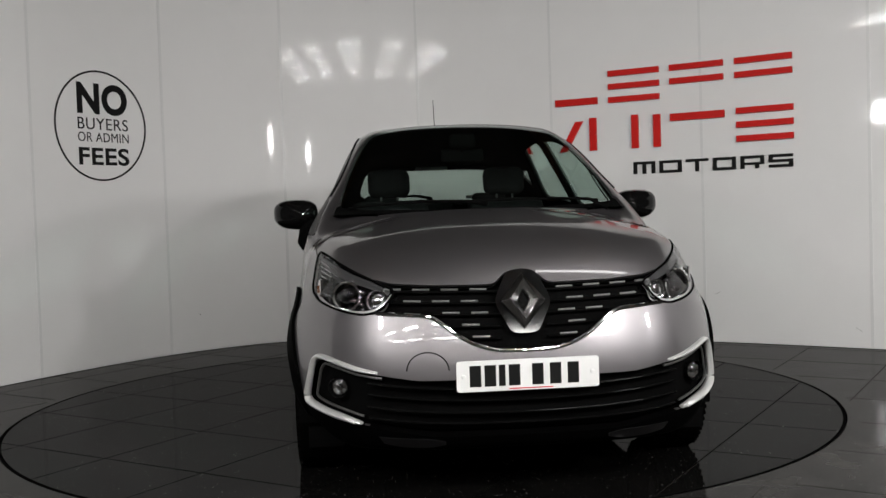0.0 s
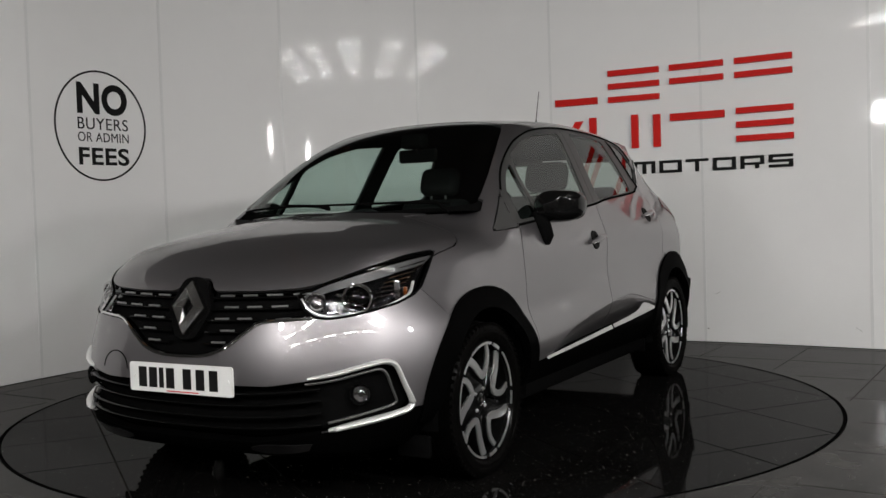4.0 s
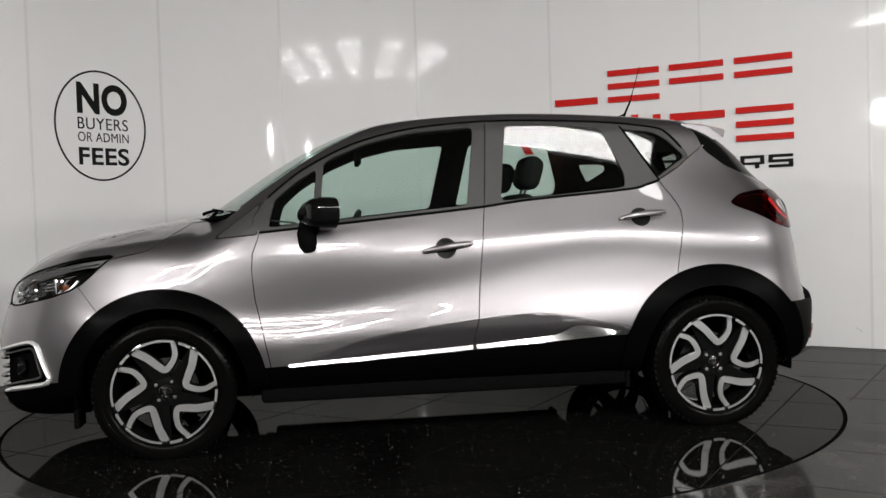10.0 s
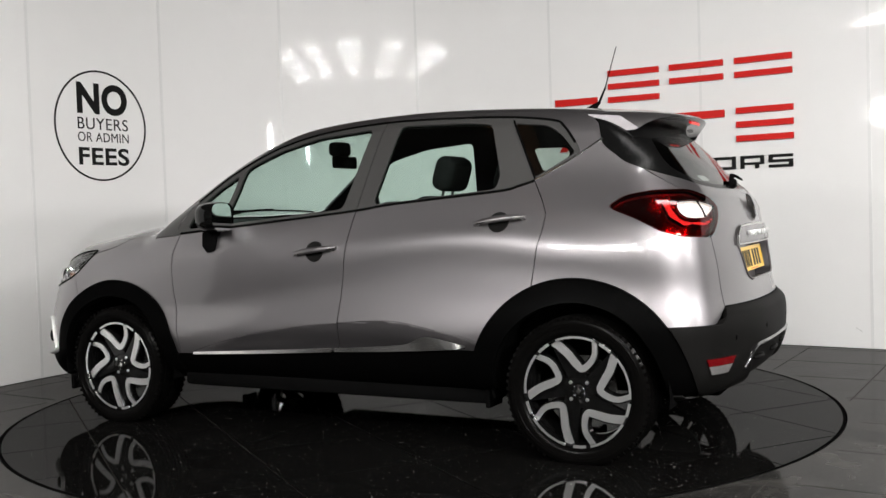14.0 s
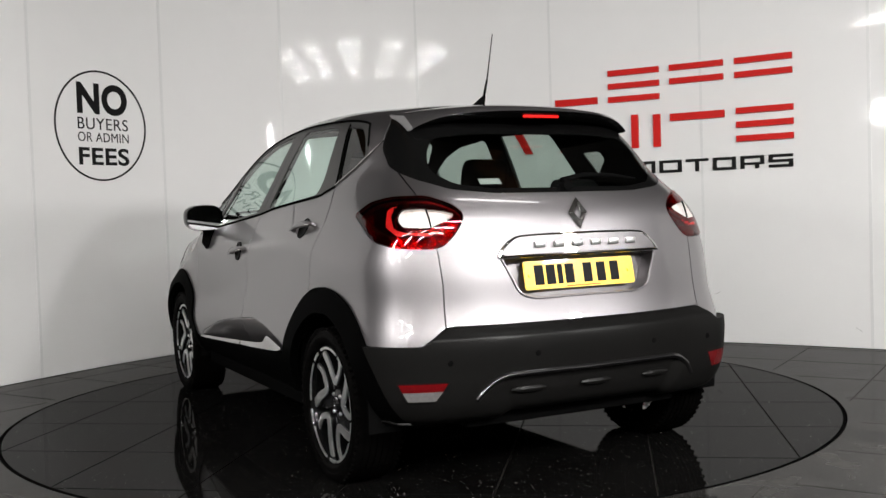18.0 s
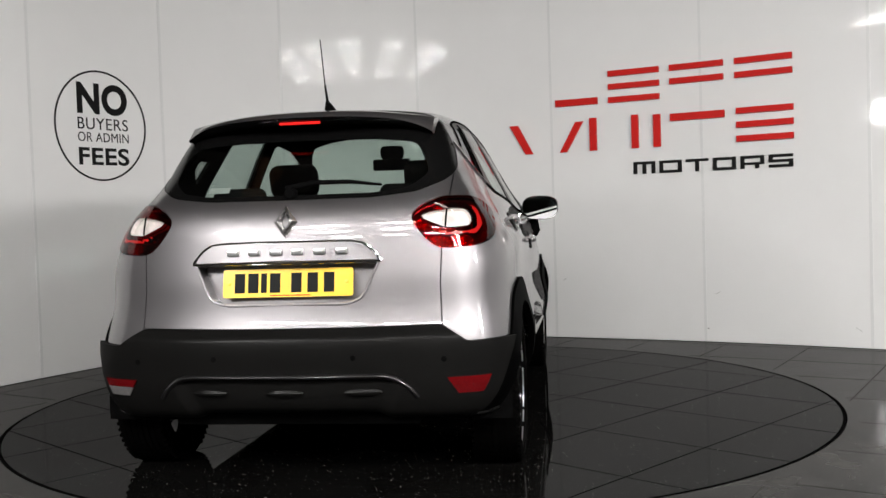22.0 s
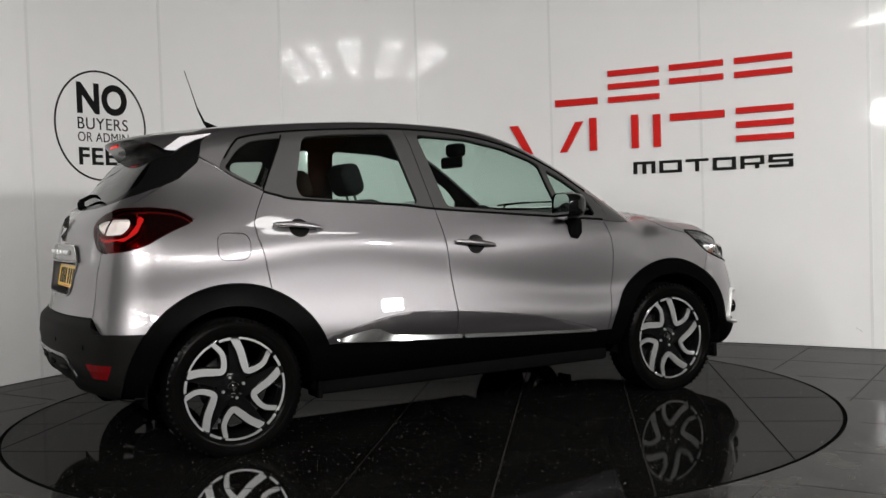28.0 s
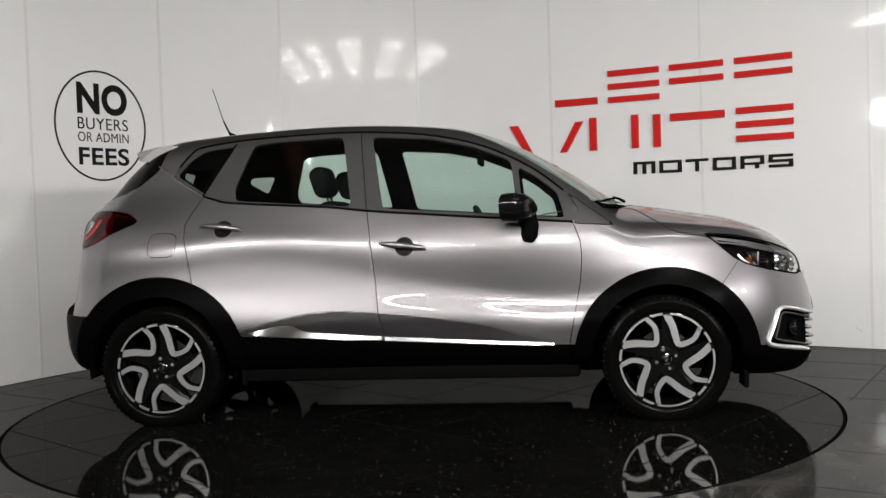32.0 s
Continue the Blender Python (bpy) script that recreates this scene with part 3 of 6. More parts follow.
def build_hall():
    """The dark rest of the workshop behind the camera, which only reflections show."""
    for nm, dims in (("wall_south", (-9, 9, -11.6, -11.4, 0, 5.2)), ("wall_west", (-9.1, -8.9, -11.5, 6.5, 0, 5.2)), ("wall_east", (8.9, 9.1, -11.5, 6.5, 0, 5.2)), ("wall_north", (-9, 9, 6.4, 6.6, 0, 5.2))):
        bm = bmesh.new()
        box(bm, *dims)
        tagged(part(nm, bm, HALL, smooth=False), "grey plain workshop wall", "wall", kind="structure")
    bm = bmesh.new()
    box(bm, -9.1, 9.1, -11.6, 6.6, 5.2, 5.4)
    tagged(part("ceiling", bm, DARKWALL, smooth=False), "dark workshop ceiling", "ceiling", kind="structure")
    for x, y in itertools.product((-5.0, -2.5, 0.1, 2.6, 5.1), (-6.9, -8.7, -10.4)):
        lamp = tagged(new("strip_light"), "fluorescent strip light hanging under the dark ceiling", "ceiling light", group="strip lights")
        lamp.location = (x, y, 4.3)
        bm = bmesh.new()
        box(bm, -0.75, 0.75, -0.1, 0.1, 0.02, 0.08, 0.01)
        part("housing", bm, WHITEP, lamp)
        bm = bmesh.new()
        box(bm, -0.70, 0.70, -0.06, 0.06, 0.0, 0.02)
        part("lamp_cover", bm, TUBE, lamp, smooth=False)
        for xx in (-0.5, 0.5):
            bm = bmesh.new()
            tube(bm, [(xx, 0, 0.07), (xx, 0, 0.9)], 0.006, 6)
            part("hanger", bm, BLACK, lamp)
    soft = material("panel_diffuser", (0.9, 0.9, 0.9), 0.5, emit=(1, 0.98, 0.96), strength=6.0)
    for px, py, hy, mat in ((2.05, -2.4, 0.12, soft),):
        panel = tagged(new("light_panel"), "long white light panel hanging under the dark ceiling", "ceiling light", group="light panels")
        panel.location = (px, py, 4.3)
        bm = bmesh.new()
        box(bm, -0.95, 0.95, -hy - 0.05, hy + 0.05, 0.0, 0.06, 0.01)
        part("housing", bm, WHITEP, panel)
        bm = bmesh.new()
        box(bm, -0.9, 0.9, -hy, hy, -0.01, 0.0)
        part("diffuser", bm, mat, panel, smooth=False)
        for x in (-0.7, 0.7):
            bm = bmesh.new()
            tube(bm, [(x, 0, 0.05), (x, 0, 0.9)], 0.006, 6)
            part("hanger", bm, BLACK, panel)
    for x in (-6.0, -2.0, 2.0, 6.0):
        bm = bmesh.new()
        box(bm, x - 0.12, x + 0.12, -11.4, 6.4, 4.85, 5.2, 0.01)
        tagged(part("roof_beam", bm, BEAM), "brown steel roof beam under the dark ceiling", "beam", group="roof beams", kind="structure")


build_wall()
SCUFF = material("scuff_grey", (0.12, 0.105, 0.09), 0.8, grain=0.2)
scuffs()
build_signs()
build_floor()
TABLE = build_turntable()
build_hall()


# ---- the car: x forward from the rear axle, y to its left, z up ----
OX, OY = 1.309, -0.216
CAR = tagged(new("car"), "silver grey compact crossover with black lower cladding parked on the turntable", "car")

width_at = spl([0.18, 0.25, 0.33, 0.43, 0.52, 0.62, 0.72, 0.82, 0.90, 1.00, 1.09, 1.22, 1.32, 1.40, 1.46, 1.52, 1.60],
               [0.700, 0.775, 0.845, 0.880, 0.886, 0.868, 0.848, 0.8475, 0.842, 0.811, 0.775, 0.713, 0.664, 0.623, 0.590, 0.552, 0.50])
upper_taper = spl([-0.7, -0.4, -0.2, 0.05, 0.4, 1.0, 1.6, 2.0, 2.4, 2.8], [0.72, 0.83, 0.90, 0.955, 0.99, 1.0, 0.975, 0.96, 0.945, 0.93])
mid_taper = spl([-0.7, -0.45, -0.2, 0.2, 1.2, 2.2, 2.5, 2.83, 3.1, 3.4], [0.90, 0.95, 0.985, 1.0, 1.0, 1.0, 0.97, 0.905, 0.81, 0.68])
low_taper = spl([-0.7, -0.45, -0.2, 0.2, 1.2, 2.2, 2.6, 2.9, 3.15, 3.4], [0.93, 0.96, 0.99, 1.005, 1.0, 1.0, 1.005, 0.99, 0.955, 0.88])
front_at = spl([0.15, 0.22, 0.30, 0.40, 0.50, 0.60, 0.70, 0.80, 0.87, 0.95, 1.05, 1.2], [3.33, 3.405, 3.45, 3.455, 3.452, 3.435, 3.405, 3.37, 3.33, 3.25, 3.12, 2.9])
front_bow = spl([0.2, 0.5, 0.75, 0.95], [0.80, 0.80, 0.86, 1.0])
rear_at = spl([0.2, 0.28, 0.36, 0.45, 0.55, 0.62, 0.66, 0.72, 0.83, 0.95, 1.05, 1.13, 1.2, 1.28, 1.4, 1.5, 1.6],
              [-0.50, -0.585, -0.640, -0.662, -0.660, -0.646, -0.635, -0.622, -0.607, -0.585, -0.562, -0.515, -0.44, -0.37, -0.26, -0.17, -0.08])
top_at = spl([-0.6, -0.25, 0.0, 0.25, 0.55, 0.9, 1.2, 1.45, 1.6, 1.75, 1.9, 2.05, 2.2, 2.35, 2.45, 2.52, 2.6, 2.73, 2.87, 3.0, 3.15, 3.25, 3.36, 3.46],
             [1.44, 1.505, 1.537, 1.560, 1.577, 1.585, 1.578, 1.562, 1.540, 1.495, 1.432, 1.353, 1.262, 1.162, 1.104, 1.086, 1.074, 1.054, 1.030, 1.006, 0.960, 0.915, 0.845, 0.77])
crown_at = spl([-0.5, 0.2, 1.2, 1.7, 2.0, 2.4, 2.6, 3.0, 3.4], [0.05, 0.05, 0.045, 0.06, 0.07, 0.075, 0.06, 0.05, 0.04])
under_at = spl([-0.7, -0.4, 0.45, 2.2, 3.0, 3.5], [0.33, 0.29, 0.268, 0.245, 0.2, 0.2])


hollow_lift = spl([-0.7, -0.3, 0.10, 0.42, 1.13, 1.60, 1.95, 2.3, 2.6, 3.4], [0.0, 0.015, 0.06, 0.09, 0.03, -0.04, -0.09, -0.08, -0.02, 0.0])


def half_width(x, z):
    low, mid, up = low_taper(x), mid_taper(x), upper_taper(x)
    a, b = step(z, 0.62, 0.93), step(z, 0.98, 1.28)
    k = low * (1 - a) + mid * a
    # the hollow of the doors rises from the front wing to the rear handle
    lift = hollow_lift(x)
    w = width_at(z - lift * np.exp(-((z - 0.77 - lift) / 0.15) ** 2)) * (k * (1 - b) + up * b)
    # hollow above the sill and the shoulder over the wheels
    w = w - 0.006 * np.exp(-((z - 0.47) / 0.04) ** 2) * step(x, 0.35, 0.75) * (1 - step(x, 1.5, 2.1))
    w = w + 0.012 * np.exp(-((x - 2.606) / 0.38) ** 2) * step(z, 0.35, 0.6) * (1 - step(z, 0.75, 0.92))
    w = w + 0.010 * np.exp(-(x / 0.40) ** 2) * step(z, 0.45, 0.65) * (1 - step(z, 0.85, 1.02))
    return w


def body_at(p):
    """Below 0 inside the car's outer skin."""
    x, y, z = p[..., 0], np.abs(p[..., 1]), p[..., 2]
    side = y - half_width(x, z)
    top = z - (top_at(x) - crown_at(x) * (y / 0.6) ** 2.4)
    front = x - (front_at(z) - front_bow(z) * y ** 4.0)
    rear = (rear_at(z) + 0.28 * y ** 2.6) - x
    rear = rear * 0.9
    slope = step(x, 1.4, 1.9) * (1 - step(x, 2.35, 2.5))
    top = top * (1 - 0.18 * slope)
    d = smax(side, top, 0.085)
    d = smax(d, front, 0.10)
    d = smax(d, rear, 0.15)
    return smax(d, (under_at(x) - z), 0.03)


def shoot(eye, way, steps=34):
    """Meets the skin from inside along each way."""
    a, b = np.zeros(len(eye)), np.full(len(eye), 2.4)
    for _ in range(steps):
        m = (a + b) / 2
        s = body_at(eye + m[:, None] * way) < 0
        a, b = np.where(s, m, a), np.where(s, b, m)
    return eye + ((a + b) / 2)[:, None] * way


def body_normal(p):
    e = 1e-3
    g = np.stack([body_at(p + np.eye(3)[i] * e) - body_at(p - np.eye(3)[i] * e) for i in range(3)], -1)
    return g / np.maximum(np.linalg.norm(g, axis=-1, keepdims=True), 1e-9)


def build_skin():
    phi = np.radians(np.concatenate([np.linspace(-38, 42, 96), np.linspace(42, 90, 56)[1:]]))
    xa, xb, zc = 0.10, 2.62, 0.70
    cols = [((x, 0, zc), 90.0) for x in np.linspace(xa, xb, 190)]
    cols = [((xa, 0, zc), a) for a in np.linspace(180, 90, 80)[:-1]] + cols + [((xb, 0, zc), a) for a in np.linspace(90, 0, 80)[1:]]
    eye, way = [], []
    for o, a in cols:
        a = radians(a)
        for q in phi:
            eye.append(o)
            way.append((math.cos(a) * math.cos(q), math.sin(a) * math.cos(q), math.sin(q)))
    v = shoot(np.array(eye, float), np.array(way))
    v[:, 1] = np.where(v[:, 1] < 1e-6, 0.0, v[:, 1])
    n = body_normal(v)
    flat = v[:, 1] == 0
    n[flat, 1] = 0
    k, f = len(phi), []
    for i in range(len(cols) - 1):
        a = i * k + np.arange(k - 1)
        b = a + k
        f += [np.stack([a, a + 1, b + 1], 1), np.stack([a, b + 1, b], 1)]
    return Skin(v, n, np.vstack(f))


XZ, YZ, XY = [0, 2], [1, 2], [0, 1]
G = 0.0022
skin = build_skin()


def circle(x, z, r, n=64):
    return np.array([(x + r * math.cos(2 * math.pi * i / n), z + r * math.sin(2 * math.pi * i / n)) for i in range(n)])


WHEEL_Z, AXLE = 0.303, 2.606
side_on = lambda v: v[:, 1] > 0.45

# wheel openings and the cladding round them
for cx in (AXLE, 0.0):
    _, skin = skin.take(circle(cx, 0.305, 0.374), XZ, side_on)


def add(name, s, mat, label="", depth=0.012, out=0.0, pair=True, parent=None):
    """Links a left-hand piece of skin and its mirror image, or both halves as one."""
    if out:
        s = s.push(out)
    if pair:
        a = skin_part(name, s.rim(depth), mat, parent or CAR, label)
        b = skin_part(name, s.flip().rim(depth), mat, parent or CAR, label)
        return a, b
    return skin_part(name, s.both().rim(depth), mat, parent or CAR, label)


inner = skin
arch_f, skin = skin.take(circle(AXLE, 0.305, 0.462), XZ, lambda v: side_on(v) & (v[:, 2] > 0.30))
arch_r, skin = skin.take(circle(0.0, 0.310, 0.474), XZ, lambda v: side_on(v) & (v[:, 2] > 0.30))
add("wheel_arch_trim", arch_f, ARCH, "black plastic wheel arch trim", 0.03, 0.012)
add("wheel_arch_trim", arch_r, ARCH, "black plastic wheel arch trim", 0.03, 0.012)

# front: lamps, grille, fog pockets
front_on = lambda v: v[:, 0] > 2.55
HEAD = rounded([(0.790, 0.935), (0.75, 0.929), (0.715, 0.919), (0.665, 0.888), (0.60, 0.854), (0.538, 0.826), (0.49, 0.805), (0.460, 0.786), (0.495, 0.742), (0.535, 0.708), (0.60, 0.699), (0.68, 0.708), (0.75, 0.725), (0.82, 0.74), (0.83, 0.82)], 0.014)
HEAD_SIDE = np.array([(2.812, 0.925), (2.86, 0.888), (2.907, 0.846), (2.959, 0.800), (3.014, 0.770), (3.102, 0.742), (3.26, 0.708), (3.5, 0.67), (3.5, 1.2), (2.812, 1.2)])


def head_sd(v):
    return np.where(front_on(v), np.maximum(poly_sd(v[:, YZ], HEAD), poly_sd(v[:, XZ], HEAD_SIDE)), 1.0)


head, skin = skin.split(head_sd(skin.v), G)
GRILLE = [(-0.2, 0.85), (0.05, 0.846), (0.10, 0.800), (0.32, 0.803), (0.47, 0.812), (0.60, 0.84), (0.62, 0.72), (0.54, 0.708), (0.36, 0.698), (0.30, 0.668), (0.23, 0.618), (0.17, 0.588), (0.10, 0.572), (-0.2, 0.567)]
grille, skin = skin.take(rounded(GRILLE, 0.02), YZ, lambda v: v[:, 0] > 2.9, G)
LOWGR = [(-0.2, 0.466), (0.40, 0.470), (0.54, 0.490), (0.62, 0.503), (0.70, 0.525), (0.755, 0.535), (0.785, 0.50), (0.80, 0.44), (0.805, 0.39), (0.79, 0.355), (0.74, 0.338), (0.60, 0.306), (0.54, 0.296), (0.34, 0.262), (-0.2, 0.255)]
lowgr, skin = skin.take(rounded(LOWGR, 0.02), YZ, lambda v: v[:, 0] > 2.9)
lip, skin = skin.take(np.array([(-0.3, 0.0), (1.2, 0.0), (1.2, 0.372), (0.81, 0.365), (0.74, 0.338), (0.58, 0.302), (0.34, 0.30), (-0.3, 0.30)]), YZ, lambda v: v[:, 0] > 2.9)

# rear: lamps, window, bumper
rear_on = lambda v: v[:, 0] < 0.25


def wrap(v):
    return np.stack([v[:, 1] + 0.9 * (v[:, 0] + 0.5), v[:, 2]], 1)


TAIL = rounded([(0.46, 1.060), (0.53, 1.103), (0.66, 1.137), (0.86, 1.138), (1.0, 1.120), (1.105, 1.072), (1.03, 1.035), (0.92, 0.968), (0.80, 0.944), (0.62, 0.936), (0.56, 0.942), (0.50, 0.99)], 0.035)
d = np.where(rear_on(skin.v), poly_sd(wrap(skin.v), TAIL), 1.0)
tail, skin = skin.split(d, G)
REARWIN = rounded([(-0.3, 1.136), (0.33, 1.139), (0.50, 1.158), (0.60, 1.205), (0.632, 1.25), (0.612, 1.34), (0.575, 1.42), (0.52, 1.49), (0.3, 1.52), (-0.3, 1.54)], 0.03)
rearwin, skin = skin.take(REARWIN, YZ, lambda v: v[:, 0] < -0.02)
FIN = np.array([(0.018, 1.487), (-0.10, 1.378), (-0.262, 1.236), (-0.5, 1.10), (-0.6, 1.45), (-0.02, 1.47)])
fin, skin = skin.take(FIN, XZ, lambda v: (v[:, 1] > 0.40) & (v[:, 2] > 1.245))
REARBUMP = np.array([(-0.3, 0.0), (1.2, 0.0), (1.2, 0.583), (0.69, 0.580), (0.645, 0.61), (0.595, 0.648), (-0.3, 0.645)])
rbump, skin = skin.take(REARBUMP, YZ, lambda v: v[:, 0] < -0.22, G)
HATCH = np.array([(-0.3, 0.60), (0.60, 0.60), (0.592, 0.80), (0.60, 0.96), (0.62, 1.14), (0.62, 1.28), (0.60, 1.36), (0.56, 1.43), (0.50, 1.50), (0.3, 1.56), (-0.3, 1.60)])
hatch, skin = skin.take(HATCH, YZ, lambda v: v[:, 0] < -0.10, G)

# glass and pillars on the side
DLO = curve_in([(2.15, 1.012), (1.66, 1.052), (1.13, 1.097), (0.897, 1.125), (0.388, 1.163), (0.288, 1.183), (0.21, 1.204), (0.10, 1.27), (0.032, 1.312), (0.075, 1.39), (0.12, 1.435), (0.185, 1.468),
                (0.447, 1.500), (0.871, 1.517), (1.154, 1.512), (1.435, 1.484), (1.658, 1.432), (1.822, 1.366), (1.983, 1.275), (2.127, 1.160), (2.17, 1.09)], 6)
dlo, skin = skin.take(DLO, XZ, lambda v: v[:, 1] > 0.3)
SAIL = rounded([(2.37, 0.984), (2.135, 1.160), (2.19, 1.07), (2.165, 0.998)], 0.015)
sail, skin = skin.take(SAIL, XZ, lambda v: v[:, 1] > 0.4, G)
WG_F = rounded([(1.885, 1.048), (1.185, 1.105), (1.115, 1.492), (1.42, 1.470), (1.65, 1.418), (1.82, 1.350), (1.855, 1.325)], 0.03)
WG_T = rounded([(2.12, 1.030), (1.915, 1.045), (1.89, 1.300), (1.99, 1.240), (2.09, 1.155)], 0.02)
WG_R = rounded([(1.020, 1.120), (0.395, 1.170), (0.385, 1.23), (0.470, 1.470), (0.60, 1.485), (0.955, 1.497)], 0.03)
WG_Q = rounded([(0.222, 1.212), (0.365, 1.468), (0.20, 1.448), (0.13, 1.405), (0.05, 1.315), (0.105, 1.285)], 0.025)
glass = []
for g in (WG_F, WG_T, WG_R, WG_Q):
    a, dlo = dlo.take(g, XZ, None, 0.001)
    glass.append(a)

# lid, windscreen and roof
SCREEN = rounded([(2.475, -0.3), (2.475, 0.0), (2.45, 0.25), (2.36, 0.52), (2.27, 0.665), (2.10, 0.63), (1.90, 0.575), (1.70, 0.51), (1.60, 0.465), (1.535, 0.30), (1.515, 0.0), (1.515, -0.3)], 0.04)
screen, skin = skin.take(SCREEN, XY, lambda v: v[:, 2] > 1.0)
COWL = np.array([(2.55, -0.3), (2.535, 0.0), (2.51, 0.25), (2.42, 0.52), (2.32, 0.70), (2.25, 0.68), (2.3, 0.3), (2.3, -0.3)])
cowl, skin = skin.take(COWL, XY, lambda v: v[:, 2] > 1.02)
LID = np.array([(2.20, 1.2), (2.36, 1.072), (2.50, 1.060), (2.575, 1.003), (2.637, 0.956), (2.687, 0.936), (2.80, 0.914), (3.0, 0.86), (3.2, 0.79), (3.6, 0.78), (3.6, 1.3)])
lid, skin = skin.take(LID, XZ, None, G)

# lower side: sill, door inserts, doors
sill, skin = skin.take(np.array([(2.35, 0.0), (2.35, 0.388), (2.05, 0.396), (1.16, 0.436), (0.30, 0.470), (0.30, 0.0)]), XZ, side_on)
INSERT = curve_in([(2.05, 0.380), (1.732, 0.492), (1.47, 0.537), (1.207, 0.566), (0.943, 0.586), (0.785, 0.576), (0.60, 0.538), (0.43, 0.497), (0.42, 0.40), (1.2, 0.37)], 6)
insert, skin = skin.take(INSERT, XZ, side_on, 0.001)
MID = [(1.185, 0.30), (1.189, 0.427), (1.165, 0.562), (1.148, 0.745), (1.125, 0.953), (1.105, 1.091), (1.04, 1.6)]
DOOR_F = np.array([(2.12, 0.30), (2.13, 0.414), (2.156, 0.548), (2.189, 0.705), (2.199, 0.834), (2.193, 0.911), (2.166, 0.985), (2.15, 1.03)] + MID[::-1])
DOOR_R = np.array([(0.30, 1.22), (0.217, 1.198), (0.165, 1.11), (0.138, 1.05), (0.142, 0.98), (0.158, 0.92), (0.184, 0.764), (0.20, 0.60), (0.35, 0.3)] + MID)
door_f, skin = skin.take(DOOR_F, XZ, lambda v: (v[:, 1] > 0.4) & (v[:, 2] < 1.25), G)
door_r, skin = skin.take(DOOR_R, XZ, lambda v: (v[:, 1] > 0.4) & (v[:, 2] < 1.25), G)
ins_f, ins_r = insert.take(DOOR_F, XZ, None, G)
fr_f, fr_r = dlo.take(np.array([(2.4, 0.9), (2.4, 1.7), (1.04, 1.7)] + MID[::-1]), XZ, None, G)
fender, skin = skin.take(np.array([(2.10, 0.0), (3.6, 0.0), (3.6, 1.3), (2.3, 1.3), (2.25, 1.05), (2.15, 1.0)]), XZ, lambda v: v[:, 2] < 1.10)
BSEAM = np.array([(2.85, 0.60), (2.876, 0.666), (2.975, 0.785), (3.03, 0.83), (3.7, 0.9), (3.7, 0.0), (2.85, 0.0)])
bumper, fender = fender.take(BSEAM, XZ, None, 0.0013)
roof, skin = skin.take(np.array([(1.62, -0.3), (1.62, 0.46), (1.2, 0.50), (0.6, 0.51), (0.05, 0.49), (-0.2, 0.46), (-0.35, 0.3), (-0.5, -0.3)]), XY, lambda v: v[:, 2] > 1.3, 0.0015)
qpanel, frame_top = skin.take(np.array([(0.30, 0.0), (0.30, 1.10), (0.23, 1.195), (0.10, 1.26), (0.04, 1.30), (-0.06, 1.37), (-0.20, 1.50), (-0.9, 1.6), (-0.9, 0.0)]), XZ)

FLAP = rounded([(-0.055, 0.885), (0.095, 0.885), (0.105, 1.005), (-0.045, 1.012)], 0.045, 6)
flap, qright = qpanel.take(FLAP, XZ, lambda v: v[:, 1] > 0.4, 0.0018)
RECESS = rounded([(-0.2, 0.735), (0.24, 0.735), (0.30, 0.755), (0.36, 0.885), (0.36, 0.895), (-0.2, 0.897)], 0.03)
recess, hatch = hatch.take(RECESS, YZ, lambda v: v[:, 0] < -0.4)
LEDGE = rounded([(-0.2, 0.905), (0.37, 0.899), (0.325, 0.945), (0.28, 0.972), (-0.2, 0.976)], 0.02)
ledge, hatch = hatch.take(LEDGE, YZ, lambda v: v[:, 0] < -0.4)
WHITE_ZONE = rounded([(0.50, 1.060), (0.56, 1.076), (0.68, 1.088), (0.775, 1.085), (0.795, 1.05), (0.76, 1.018), (0.62, 1.014), (0.56, 1.035)], 0.02)
clear_zone, tail = tail.split(poly_sd(wrap(tail.v), WHITE_ZONE), 0.001)
RING_ZONE = rounded([(0.52, 1.020), (0.60, 0.985), (0.78, 0.985), (0.85, 1.02), (0.86, 1.08), (0.80, 1.108), (0.83, 1.06), (0.80, 1.01), (0.74, 0.997), (0.62, 0.999)], 0.008)
glow_zone, tail = tail.split(poly_sd(wrap(tail.v), RING_ZONE), 0.0)
GLASSZONE = rounded([(-0.3, 1.158), (0.33, 1.161), (0.465, 1.180), (0.535, 1.235), (0.515, 1.31), (0.47, 1.372), (0.3, 1.388), (-0.3, 1.394)], 0.03)
glasszone, blackband = rearwin.take(GLASSZONE, YZ)
GAP = 0.014
add("bonnet", lid, PAINT, "metallic silver grey bonnet", GAP, pair=False)
add("roof", roof, PAINT, "", GAP, pair=False)
add("roof_frame", frame_top, PAINT, "", GAP)
add("front_bumper", bumper, PAINT, "", GAP, pair=False)
add("front_wing", fender, PAINT, "", GAP)
DOORS_F = add("front_door", door_f, PAINT, "", GAP)
DOORS_R = add("rear_door", door_r, PAINT, "", GAP)
skin_part("rear_wing", qpanel.rim(GAP), PAINT, CAR)
WING = skin_part("rear_wing", qright.flip().rim(GAP), PAINT, CAR, "silver grey rear wing with the fuel flap")
skin_part("fuel_flap", flap.flip().rim(0.008), PAINT, WING)
HATCHOB = add("tailgate", hatch, PAINT, "", GAP, pair=False)
skin_part("plate_recess", recess.push(-0.066).both().rim(-0.067), PAINT, HATCHOB)
skin_part("handle_ledge", ledge.push(0.012).both().rim(0.03), PAINT, HATCHOB, "raised ledge over the plate")
add("window_frame", fr_f, SATIN, "satin dark grey window surround", 0.01, -0.002)
add("window_frame", fr_r, SATIN, "satin dark grey window surround", 0.01, -0.002)
